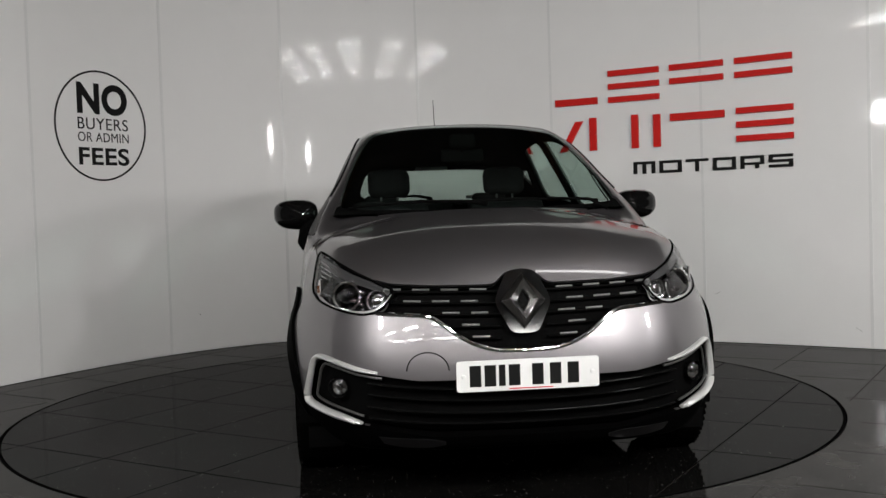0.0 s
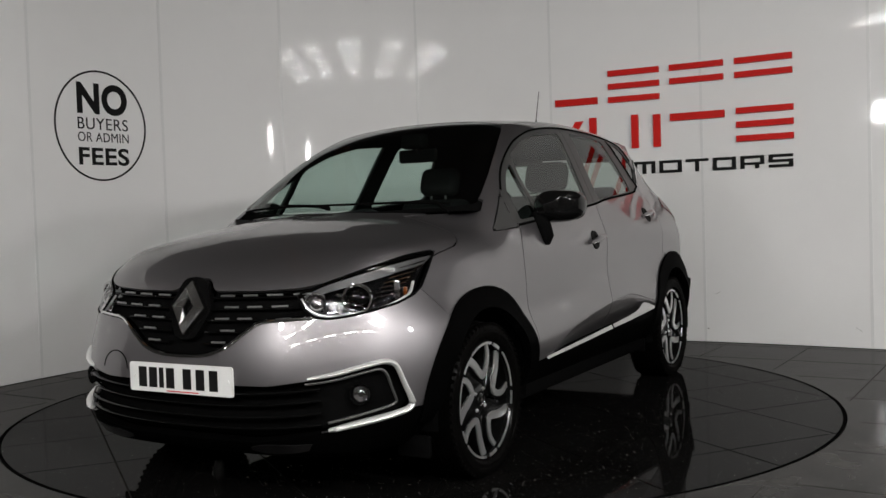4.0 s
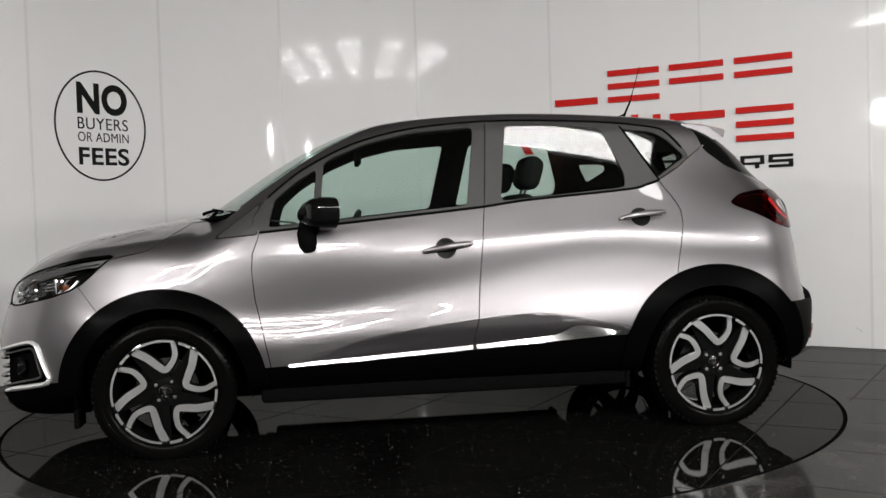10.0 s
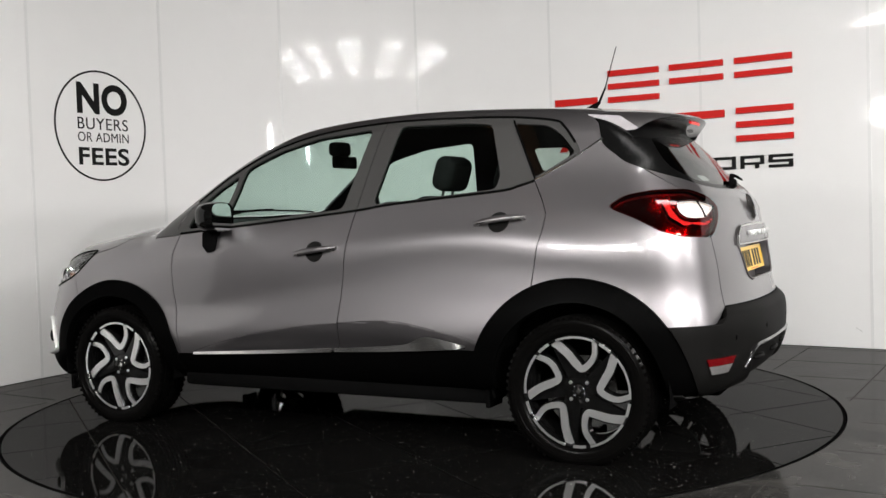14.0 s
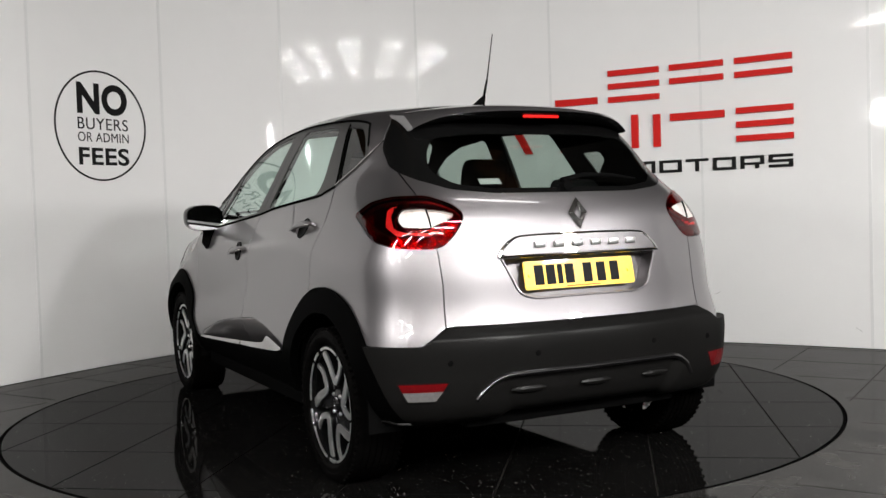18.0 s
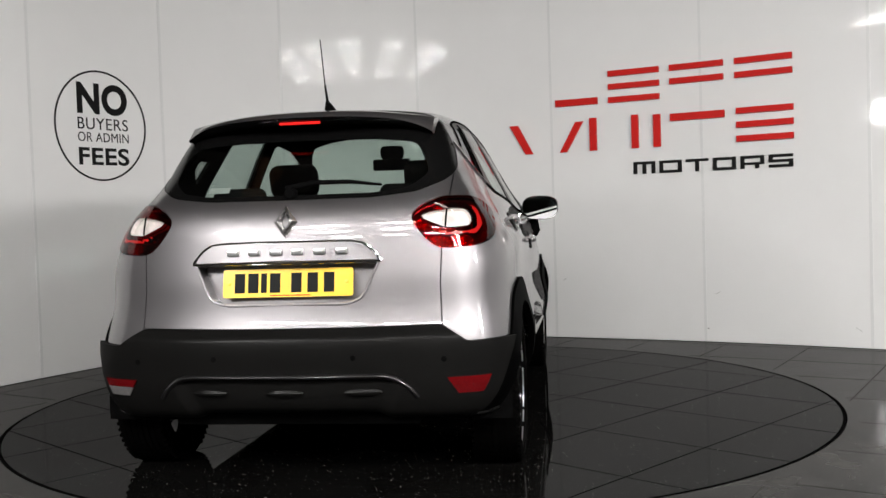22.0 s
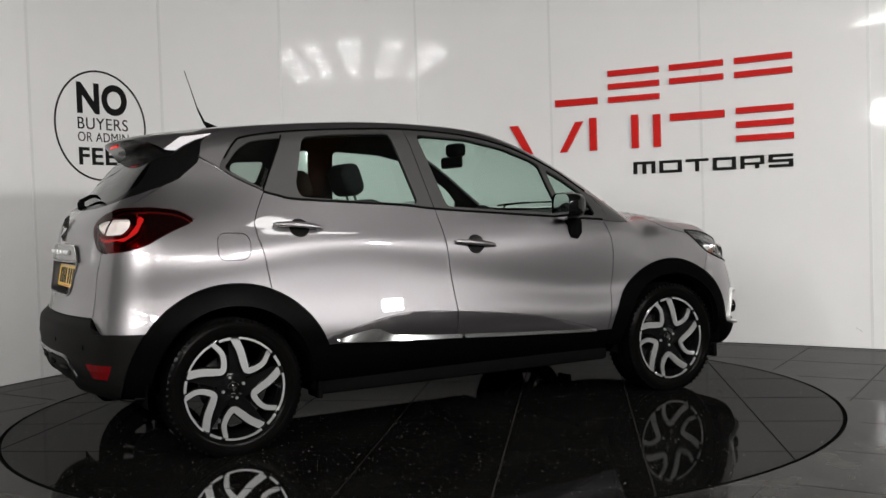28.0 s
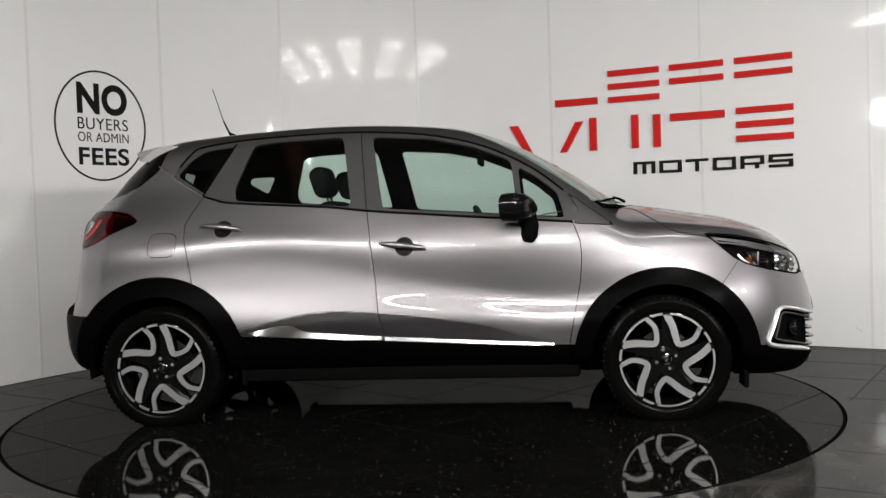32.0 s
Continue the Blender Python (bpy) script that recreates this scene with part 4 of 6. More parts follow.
add("mirror_base_panel", sail, SATIN, "satin grey triangle before the door mirror", 0.01)


def calm(s):
    """The normals of the plain bent sheet that lies closest to a piece of side glass."""
    x, y, z = s.v.T
    k = np.linalg.lstsq(np.stack([np.ones_like(x), x, z, x * x], 1), y, rcond=None)[0]
    return Skin(s.v, np.stack([-k[1] - 2 * k[3] * x, np.ones_like(x), np.full_like(x, -k[2])], 1), s.f)


for i, g in enumerate(glass):
    g = calm(g)
    add("side_window", g, GLASS if i < 3 else SMOKED, "green tinted side glass", 0.004, -0.006)
add("windscreen", screen, GLASS, "", 0.004, -0.002, pair=False)
add("cowl", cowl, BLACK, "black scuttle under the windscreen", 0.01, -0.012, pair=False)
add("rear_window", glasszone, SMOKED, "", 0.004, -0.003, pair=False)
add("rear_side_fin", fin, BAND, "gloss black fin beside the rear window", 0.006, -0.003)
add("rear_window_band", blackband, BAND, "gloss black border of the rear window", 0.004, -0.003, pair=False)
add("sill", sill, ARCH, "black plastic sill", 0.03, -0.004)


def hollow(s):
    """Scoops a lower door inlay: its upper part looks down, its foot looks up."""
    top = lambda x: np.interp(x, [0.43, 0.47, 0.60, 0.785, 0.943, 1.207, 1.47, 1.732, 2.05], [0.48, 0.50, 0.535, 0.570, 0.586, 0.566, 0.537, 0.492, 0.380])
    low = lambda x: np.interp(x, [0.43, 0.79, 1.2, 2.05], [0.468, 0.457, 0.436, 0.392])

    def depth(x, z):
        h = np.maximum(top(x) - low(x), 0.004)
        t = np.clip((top(x) - z) / h, 0, 1.0)
        return 0.38 * h * t
    v, n = s.v.copy(), s.n.copy()
    g = (depth(v[:, 0], v[:, 2] + 1e-3) - depth(v[:, 0], v[:, 2] - 1e-3)) / 2e-3
    v[:, 1] -= depth(v[:, 0], v[:, 2])
    n[:, 2] += g * n[:, 1]
    return Skin(v, n / np.linalg.norm(n, axis=1, keepdims=True), s.f)


add("door_insert", hollow(ins_f), PAINT, "scooped lower door inlay", 0.012, -0.003)
add("door_insert", hollow(ins_r), PAINT, "scooped lower door inlay", 0.012, -0.003)
def bumper_shape(v):
    """A shelf under the tailgate and a shallow dish above the rear skid plate."""
    y, z = np.abs(v[:, 1]), v[:, 2]
    shelf = 0.026 * (1 - step(z, 0.598, 0.652)) - 0.010 * (1 - step(z, 0.47, 0.60))
    dish = -0.022 * (1 - step(z, 0.436, 0.470)) * (1 - step(y + 0.5 * (0.45 - z), 0.40, 0.47))
    return 0.004 + shelf + dish


add("rear_bumper", relief(rbump, bumper_shape), CLAD, "dark grey plastic rear bumper", 0.03, 0.0, pair=False)
add("front_lip", lip, ARCH, "black plastic lower bumper", 0.03, 0.0, pair=False)
add("grille_back", grille, BLACK, "", 0.03, -0.035, pair=False)
add("lower_grille_back", lowgr, BLACK, "", 0.03, -0.04, pair=False)
HEADOBS = add("headlamp", head, LENS, "clear headlamp lens", 0.01, 0.001)
TAILOBS = add("tail_lamp", tail, REDLENS, "red tail lamp lens", 0.01, 0.004)


# the dark inner shell behind joints and round the cabin
QUARTER_GAP = rounded([(0.255, 1.355), (0.10, 1.352), (0.078, 1.315), (0.19, 1.245)], 0.02)
for g in (WG_F, WG_T, WG_R, QUARTER_GAP):
    _, inner = inner.take(g, XZ, lambda v: v[:, 1] > 0.3)
_, inner = inner.take(SCREEN, XY, lambda v: v[:, 2] > 1.0)
_, inner = inner.take(rounded([(-0.3, 1.150), (0.33, 1.152), (0.46, 1.175), (0.535, 1.235), (0.52, 1.30), (0.47, 1.40), (0.38, 1.425), (-0.3, 1.435)], 0.04), YZ, lambda v: v[:, 0] < -0.02)
inner = inner.cut(head_sd(inner.v))[1]
for poly, x0 in ((rounded(GRILLE, 0.02), 2.9), (rounded(LOWGR, 0.02), 2.9)):
    _, inner = inner.take(poly, YZ, lambda v, x0=x0: v[:, 0] > x0)
_, inner = inner.take(INSERT, XZ, side_on)
_, inner = inner.take(RECESS, YZ, lambda v: v[:, 0] < -0.4)
skin_part("inner_shell", inner.push(-0.024).both(), BLACK, CAR, "black cabin lining and inner body")


MEMO = {}


def meet(eye, way, out):
    key = (eye, way)
    if key not in MEMO:
        p = shoot(np.array([eye], float), np.array([way], float), 20)
        MEMO[key] = Vector(p[0]), Vector(body_normal(p)[0])
    p, n = MEMO[key]
    return p + n * out


def on_side(x, z, out=0.0):
    return meet((x, 0.0, z), (0, 1.0, 0), out)


def on_front(y, z, out=0.0, x0=2.2):
    return meet((x0, y, z), (1.0, 0, 0), out)


def on_rear(y, z, out=0.0):
    return meet((0.4, y, z), (-1.0, 0, 0), out)


def on_top(x, y, out=0.0):
    return meet((x, y, 0.7), (0, 0, 1.0), out)


def edge_loop(s, gap):
    """The longest free edge of a piece of skin as a row of places about gap apart."""
    after = dict(s.edge().tolist())
    best = []
    while after:
        a, row = next(iter(after)), []
        while a in after:
            row.append(a)
            a = after.pop(a)
        best = row if len(row) > len(best) else best
    out = [s.v[best[0]]]
    for i in best[1:]:
        if np.linalg.norm(s.v[i] - out[-1]) > gap and np.linalg.norm(s.v[i] - out[0]) > 0.6 * gap:
            out.append(s.v[i])
    return out


def strip(bm, a, b, thick):
    """A band between two rows of places, thickened along its normal."""
    n = len(a)
    va, vb, wa, wb = [], [], [], []
    for i in range(n):
        d = (a[min(i + 1, n - 1)] - a[max(i - 1, 0)]).cross(b[i] - a[i])
        d = d.normalized() * thick if d.length > 1e-9 else Vector()
        va.append(bm.verts.new(a[i]))
        vb.append(bm.verts.new(b[i]))
        wa.append(bm.verts.new(a[i] + d))
        wb.append(bm.verts.new(b[i] + d))
    for i in range(n - 1):
        bm.faces.new((va[i], va[i + 1], vb[i + 1], vb[i]))
        bm.faces.new((wa[i], wb[i], wb[i + 1], wa[i + 1]))
        bm.faces.new((va[i], wa[i], wa[i + 1], va[i + 1]))
        bm.faces.new((vb[i], vb[i + 1], wb[i + 1], wb[i]))
    bm.faces.new((va[0], vb[0], wb[0], wa[0]))
    bm.faces.new((va[-1], wa[-1], wb[-1], vb[-1]))


def mirrored(pts, side):
    return [Vector((p[0], p[1] * side, p[2])) for p in pts]


# ---- wheels ----
FACE = Matrix(((-1, 0, 0, 0), (0, 0, 1, 0), (0, 1, 0, 0), (0, 0, 0, 1)))
RIM = 0.237


def ribbon(pts, widths):
    p = np.array(pts, float)
    t = np.gradient(p, axis=0)
    t /= np.linalg.norm(t, axis=1, keepdims=True)
    n = np.stack([-t[:, 1], t[:, 0]], 1) * np.array(widths)[:, None] / 2
    return np.vstack([p + n, (p - n)[::-1]])


def polar(r, a):
    return (r * math.cos(radians(a)), r * math.sin(radians(a)))


def petal(extra=0.0):
    line = curve_in([polar(RIM * 0.965, 116), polar(RIM * 0.72, 106), polar(RIM * 0.50, 93), polar(RIM * 0.415, 78), polar(RIM * 0.54, 66), polar(RIM * 0.74, 64), polar(RIM * 0.965, 70)], 7, False)
    w = np.interp(np.linspace(0, 1, len(line)), [0, 0.3, 0.5, 0.62, 1], [0.036, 0.033, 0.028, 0.026, 0.021]) + extra
    return ribbon(line, w)


def build_wheel(name, x, side, phase):
    """A wheel in its own space: its axis along y, its face towards +y."""
    w = new(name)
    w.parent = CAR
    w.matrix_basis = pose(x, side * 0.762, WHEEL_Z, 0, 0, 0 if side > 0 else 180)
    turn = Matrix.Rotation(radians(-90), 4, "X")
    tread = []
    for k in range(-3, 4):
        c_ = k * 0.026
        r = 0.3205 - 0.0016 * abs(k)
        tread += [(r, c_ - 0.0105), (r, c_ + 0.0105)] + ([(0.313, c_ + 0.011), (0.313, c_ + 0.015)] if k < 3 else [])
    prof = [(0.240, -0.088), (0.258, -0.100), (0.290, -0.102), (0.307, -0.096)] + tread + [(0.307, 0.096), (0.300, 0.1005), (0.292, 0.102), (0.290, 0.1035), (0.276, 0.1035), (0.274, 0.102), (0.262, 0.101), (0.251, 0.098), (0.244, 0.093), (0.238, 0.082), (0.234, 0.05), (0.234, -0.05)]
    bm = bmesh.new()
    lathe(bm, prof + [prof[0]], 96, turn)
    for v in bm.verts:
        v.co.z = max(v.co.z, 0.001 - WHEEL_Z)
    part("tyre", bm, RUBBER, w, "black low profile tyre", sharp=30)
    bm = bmesh.new()
    for k in range(64):
        for sgn in (1, -1):
            a = 2 * math.pi * k / 64
            if math.cos(a) < -0.9:
                continue
            m = Matrix.Rotation(a, 4, "Y") @ Matrix.Translation((0, sgn * 0.089, 0.3115)) @ Matrix.Rotation(radians(12 * sgn), 4, "Z")
            box(bm, -0.0065, 0.0065, -0.011, 0.011, -0.006, 0.0045, 0, m)
    tagged(part("tread_block", bm, RUBBER, w, smooth=False), kind="stuff")
    bm = bmesh.new()
    lathe(bm, [(0.237, 0.080), (0.2395, 0.088), (0.234, 0.090), (0.229, 0.084), (0.225, 0.066), (0.220, 0.03), (0.214, -0.06), (0.220, -0.088), (0.21, -0.088), (0.208, -0.04), (0.217, 0.03), (0.237, 0.080)], 72, turn)
    rim = part("rim", bm, GLOSS, w, "gloss black alloy wheel with machined spokes")
    bm = bmesh.new()
    lathe(bm, [(0.0, -0.03), (0.14, -0.03), (0.14, -0.012), (0.07, -0.012), (0.07, 0.0), (0, 0.0)], 48, turn)
    part("brake_disc", bm, SATIN, w, "dull steel brake disc")
    bm = bmesh.new()
    lathe(bm, [(0.0, 0.02), (0.075, 0.02), (0.070, 0.050), (0.05, 0.056), (0.034, 0.058), (0.033, 0.052), (0, 0.052)], 48, turn)
    part("hub", bm, GLOSS, rim)
    bm = bmesh.new()
    lathe(bm, [(0.0, 0.064), (0.020, 0.063), (0.026, 0.058), (0.026, 0.05)], 32, turn)
    part("centre_cap", bm, GLOSS, rim)
    bm = bmesh.new()
    slab(bm, [(0.0, 0.017), (-0.011, 0.0), (0.0, -0.017), (0.011, 0.0)], 0.064, 0.0655, FACE)
    lathe(bm, [(0.0255, 0.057), (0.0275, 0.061), (0.025, 0.063), (0.0235, 0.061), (0.0255, 0.057)], 32, turn)
    part("cap_ring", bm, CHROME, rim)
    for k in range(4):
        bm = bmesh.new()
        u, v = polar(0.05, 45 + 90 * k + phase)
        lathe(bm, [(0.0, 0.063), (0.005, 0.063), (0.0075, 0.060), (0.009, 0.05)], 12, Matrix.Translation((-u, 0, v)) @ turn)
        part("wheel_bolt", bm, ALLOY, rim)
    for k in range(5):
        a = phase + 72 * k
        rot = FACE @ Matrix.Rotation(radians(a), 4, "Z")
        bm = bmesh.new()
        slab(bm, petal(0.013), 0.030, 0.066, rot)
        u = [polar(RIM * 0.30, 130), polar(RIM * 0.97, 122), polar(RIM * 0.97, 112), polar(RIM * 0.45, 84), polar(RIM * 0.30, 60)]
        slab(bm, u, 0.028, 0.056, rot)
        part("spoke", bm, GLOSS, rim)
        bm = bmesh.new()
        slab(bm, petal(), 0.0665, 0.0725, rot)
        part("spoke_face", bm, ALLOY, rim, "machined bright spoke face", sharp=30)
        bm = bmesh.new()
        ring = [polar(RIM * 0.995, t) for t in np.linspace(68, 112, 12)] + [polar(RIM * 0.955, t) for t in np.linspace(112, 68, 12)]
        slab(bm, ring, 0.086, 0.0905, rot)
        ring = [polar(RIM * 0.995, t) for t in np.linspace(49, 63, 6)] + [polar(RIM * 0.945, t) for t in np.linspace(63, 49, 6)]
        slab(bm, ring, 0.086, 0.0905, rot)
        part("rim_face", bm, ALLOY, rim, sharp=30)
    return w


for nm, x, side, phase in (("front_wheel", AXLE, 1, 9), ("rear_wheel", 0.0, 1, 0), ("front_wheel", AXLE, -1, -27), ("rear_wheel", 0.0, -1, -28)):
    build_wheel(nm, x, side, phase)

for x in (AXLE, 0.0):
    for side in (1, -1):
        bm = bmesh.new()
        rows = []
        for i in range(29):
            a = radians(-8 + 196 * i / 28)
            rows.append([bm.verts.new((x + r * math.cos(a), side * y, 0.305 + r * math.sin(a))) for r, y in ((0.392, 0.845), (0.40, 0.52), (0.05, 0.50))])
        for a, b in zip(rows, rows[1:]):
            for k in range(2):
                bm.faces.new((a[k], a[k + 1], b[k + 1], b[k]))
        part("arch_liner", bm, BLACK, CAR, "black wheel arch liner")

# underside
for nm, dims in (("floor_pan", (0.42, 2.18, -0.80, 0.80, 0.215, 0.30)), ("rear_underbody", (-0.52, 0.415, -0.50, 0.50, 0.25, 0.40)), ("engine_tray", (2.185, 3.25, -0.50, 0.50, 0.20, 0.36))):
    bm = bmesh.new()
    box(bm, *dims, 0.02)
    part(nm, bm, BLACK, CAR, "black underside of the car")
for x, z0, z1 in ((3.00, 0.15, 0.235), (0.43, 0.20, 0.30)):
    for side in (1, -1):
        bm = bmesh.new()
        box(bm, x - 0.012, x + 0.012, side * 0.74 - 0.07, side * 0.74 + 0.07, z0, z1, 0.006)
        part("wheel_deflector", bm, BLACK, CAR)

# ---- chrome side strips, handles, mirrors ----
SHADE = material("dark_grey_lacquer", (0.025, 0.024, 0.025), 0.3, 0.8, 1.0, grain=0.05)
for side in (1, -1):
    for lo, hi in (([(2.046, 0.390), (1.63, 0.408), (1.196, 0.430)], [(2.046, 0.400), (1.63, 0.423), (1.196, 0.449)]),
                   ([(1.178, 0.432), (0.95, 0.442), (0.75, 0.454), (0.60, 0.465), (0.49, 0.475)], [(1.178, 0.450), (0.95, 0.466), (0.79, 0.483), (0.685, 0.521), (0.49, 0.482)])):
        a = curve_in(lo, 6, False)
        b = curve_in(hi, 6, False)
        bm = bmesh.new()
        strip(bm, mirrored([on_side(x, z, 0.006) for x, z in a], side), mirrored([on_side(x, z, -0.002) for x, z in b], side), 0.007 * side)
        part("chrome_strip", bm, SATINCHROME, CAR, "chrome strip along the lower door", sharp=60)
    for x0, z0, x1, z1 in ((1.41, 0.893, 1.181, 0.921), (0.456, 1.010, 0.228, 1.035)):
        h = new("door_handle")
        h.parent = CAR
        mid = on_side((x0 + x1) / 2, (z0 + z1) / 2)
        nrm = Vector(body_normal(np.array([mid]))[0])
        ax = (on_side(x1, z1) - on_side(x0, z0)).normalized()
        upv = nrm.cross(ax).normalized()
        fr = Matrix((ax, upv, nrm)).transposed().to_4x4()
        fr.translation = mid
        if side < 0:
            fr = Matrix.Diagonal((1, -1, 1, 1)) @ fr
        bm = bmesh.new()
        # raised disc; the shade of the hollow dish is put into its dark colour
        bowl = [(0.0, 0.0030), (0.041, 0.0030), (0.045, 0.0045), (0.048, 0.0040), (0.050, -0.004)]
        lathe(bm, bowl, 32, Matrix.Translation((-0.008, 0, 0.0)))
        bmesh.ops.transform(bm, matrix=fr, verts=bm.verts)
        part("handle_shade_disc", bm, CLAD, h, "dark disc in place of the shaded dish behind the handle")
        bm = bmesh.new()
        n = 18
        line = [(-0.118 + 0.236 * i / n, 0.0, 0.018 + 0.012 * math.sin(math.pi * i / n)) for i in range(n + 1)]
        rr = [0.006 + 0.009 * math.sin(math.pi * min(i / n * 1.0, 1.0)) ** 0.5 for i in range(n + 1)]
        tube(bm, line, rr, 12, flat=0.75)
        for e in (-0.108, 0.108):
            box(bm, e - 0.012, e + 0.012, -0.008, 0.008, -0.004, 0.018, 0.003)
        bmesh.ops.transform(bm, matrix=fr, verts=bm.verts)
        part("handle_bar", bm, PAINT, h)
        bm = bmesh.new()
        tube(bm, [(q[0], q[1] - 0.008, q[2] + 0.004) for q in line[1:-1]], 0.0035, 8)
        bmesh.ops.transform(bm, matrix=fr, verts=bm.verts)
        part("handle_trim", bm, CHROME, h)
    mir = new("door_mirror")
    mir.parent = CAR
    bm = bmesh.new()
    rows = []
    for i, (x, s) in enumerate(((1.985, 0.30), (1.975, 0.62), (1.945, 0.88), (1.90, 1.0), (1.855, 0.99), (1.835, 0.95))):
        ring = []
        for t in np.linspace(0, 2 * math.pi, 32, endpoint=False):
            c_, s_ = math.cos(t), math.sin(t)
            yy = abs(c_) ** 0.55 * math.copysign(1, c_) * 0.112
            zz = abs(s_) ** 0.62 * math.copysign(1, s_) * (0.076 - 0.016 * (c_ > 0) * c_)
            ring.append(bm.verts.new((x - 0.05 * (c_ + 1) * 0.4, side * (0.885 + yy * s), 1.085 + zz * s + 0.006 * c_)))
        rows.append(ring)
    for a, b in zip(rows, rows[1:]):
        for k in range(32):
            bm.faces.new((a[k], a[(k + 1) % 32], b[(k + 1) % 32], b[k]))
    bm.faces.new(rows[0])
    part("mirror_housing", bm, GLOSS, mir, "gloss black mirror housing")
    bm = bmesh.new()
    vs = [bm.verts.new((v[0] + 0.004, v[1], v[2])) for v in [(1.838 - 0.05 * (math.cos(t) + 1) * 0.4, side * (0.885 + 0.104 * abs(math.cos(t)) ** 0.55 * math.copysign(1, math.cos(t))), 1.085 + 0.068 * abs(math.sin(t)) ** 0.62 * math.copysign(1, math.sin(t))) for t in np.linspace(0, 2 * math.pi, 32, endpoint=False)]]
    bm.faces.new(vs)
    part("mirror_glass", bm, MIRROR, mir, "mirror glass")
    bm = bmesh.new()
    tube(bm, [(1.925, side * 0.80, 1.045), (1.945, side * 0.835, 0.99), (1.94, side * 0.845, 0.945), (1.935, side * 0.835, 0.915)], [0.05, 0.045, 0.042, 0.03], 16, flat=0.8, up=(0, 1, 0))
    part("mirror_foot", bm, BLACK, mir, "black mirror foot")

# black seals round the side glass and along the waist
for side in (1, -1):
    for name, loop, r in (("waist_seal", curve_in([(2.16, 1.006), (1.66, 1.046), (1.13, 1.091), (0.897, 1.119), (0.388, 1.157), (0.288, 1.177), (0.215, 1.198)], 5, False), 0.0065),
                          ("roof_seal", curve_in([(0.06, 1.362), (0.12, 1.437), (0.185, 1.471), (0.447, 1.503), (0.871, 1.520), (1.154, 1.515), (1.435, 1.487), (1.658, 1.435), (1.822, 1.369), (1.983, 1.278), (2.12, 1.168)], 5, False), 0.0055),
                          ("quarter_seal", curve_in([(0.365, 1.478), (0.30, 1.36), (0.215, 1.203)], 4, False), 0.0045)):
        bm = bmesh.new()
        tube(bm, mirrored([on_side(x, z, 0.0005) for x, z in loop], side), r, 8)
        part(name, bm, BLACK, CAR, "black window seal")
    bm = bmesh.new()
    p = [on_side(x, z, 0.004) for x, z in ((0.215, 1.200), (0.10, 1.262), (0.03, 1.308), (-0.06, 1.372))]
    tube(bm, mirrored(p, side), 0.004, 8)
    part("quarter_trim", bm, CHROME, CAR, "bright trim behind the quarter window")

# ---- front face ----
BRIGHT = material("bright_silver_plastic", (0.72, 0.72, 0.71), 0.28, 0.6, coat=0.4, grain=0.03)
plate = new("number_plate")
plate.parent = CAR


def number_plate(ob, m, mat):
    bm = bmesh.new()
    slab(bm, rounded([(-0.26, -0.0555), (0.26, -0.0555), (0.26, 0.0555), (-0.26, 0.0555)], 0.012), 0.0, 0.004, m)
    part("plate", bm, mat, ob)
    for i, x in enumerate((-0.192, -0.138, -0.095, -0.050, 0.035, 0.100, 0.165)):
        bm = bmesh.new()
        w = 0.012 if i == 2 else 0.021
        box(bm, x - w, x + w, -0.0385, 0.0385, 0.004, 0.0046, 0, m)
        part("bar", bm, INK, ob, smooth=False)
    for x in (-0.235, 0.235):
        bm = bmesh.new()
        lathe(bm, [(0.008, 0.004), (0.007, 0.007), (0, 0.008)], 14, m @ Matrix.Translation((x, 0, 0)))
        part("screw_cap", bm, WHITEP if mat is WHITEP else YELLOWP, ob)
    bm = bmesh.new()
    box(bm, -0.07, 0.09, -0.051, -0.047, 0.004, 0.0045, 0, m)
    part("small_print", bm, SIGNRED, ob, smooth=False)


pf = Matrix(((0, 0, 1, 3.452), (1, 0, 0, 0), (0, 1, 0, 0.480), (0, 0, 0, 1)))
number_plate(plate, pf, WHITEP)

bm = bmesh.new()
tilt = Matrix.Translation((3.392, 0, 0.740)) @ Matrix.Rotation(radians(-18), 4, "Y") @ Matrix(((0, 0, 1, 0), (1, 0, 0, 0), (0, 1, 0, 0), (0, 0, 0, 1)))


def diamond(bm, hw, hh, iw, ih, h0, h1, m):
    """A hollow faceted diamond."""
    o = [(0, hh), (hw, 0), (0, -hh), (-hw, 0)]
    i = [(0, ih), (iw, 0), (0, -ih), (-iw, 0)]
    mid_ = [((a[0] + b[0]) / 2, (a[1] + b[1]) / 2) for a, b in zip(o, i)]
    rings = [[bm.verts.new((x, y, h)) for x, y in r] for r, h in ((o, h0), (o, h0 + 0.3 * (h1 - h0)), (mid_, h1), (i, h0 + 0.3 * (h1 - h0)), (i, h0))]
    vs = [v for r in rings for v in r]
    for a, b in zip(rings, rings[1:] + rings[:1]):
        for k in range(4):
            bm.faces.new((a[k], a[(k + 1) % 4], b[(k + 1) % 4], b[k]))
    bmesh.ops.transform(bm, matrix=m, verts=vs)


diamond(bm, 0.082, 0.104, 0.024, 0.045, 0.0, 0.036, tilt)
part("front_badge", bm, SATINCHROME, CAR, "chrome diamond badge", smooth=False)
bm = bmesh.new()
slab(bm, rounded([(0.0, 0.125), (0.055, 0.115), (0.108, 0.0), (0.05, -0.115), (0.0, -0.12), (-0.05, -0.115), (-0.108, 0.0), (-0.055, 0.115)], 0.03), -0.03, -0.004, tilt)
part("badge_mount", bm, GLOSS, CAR)


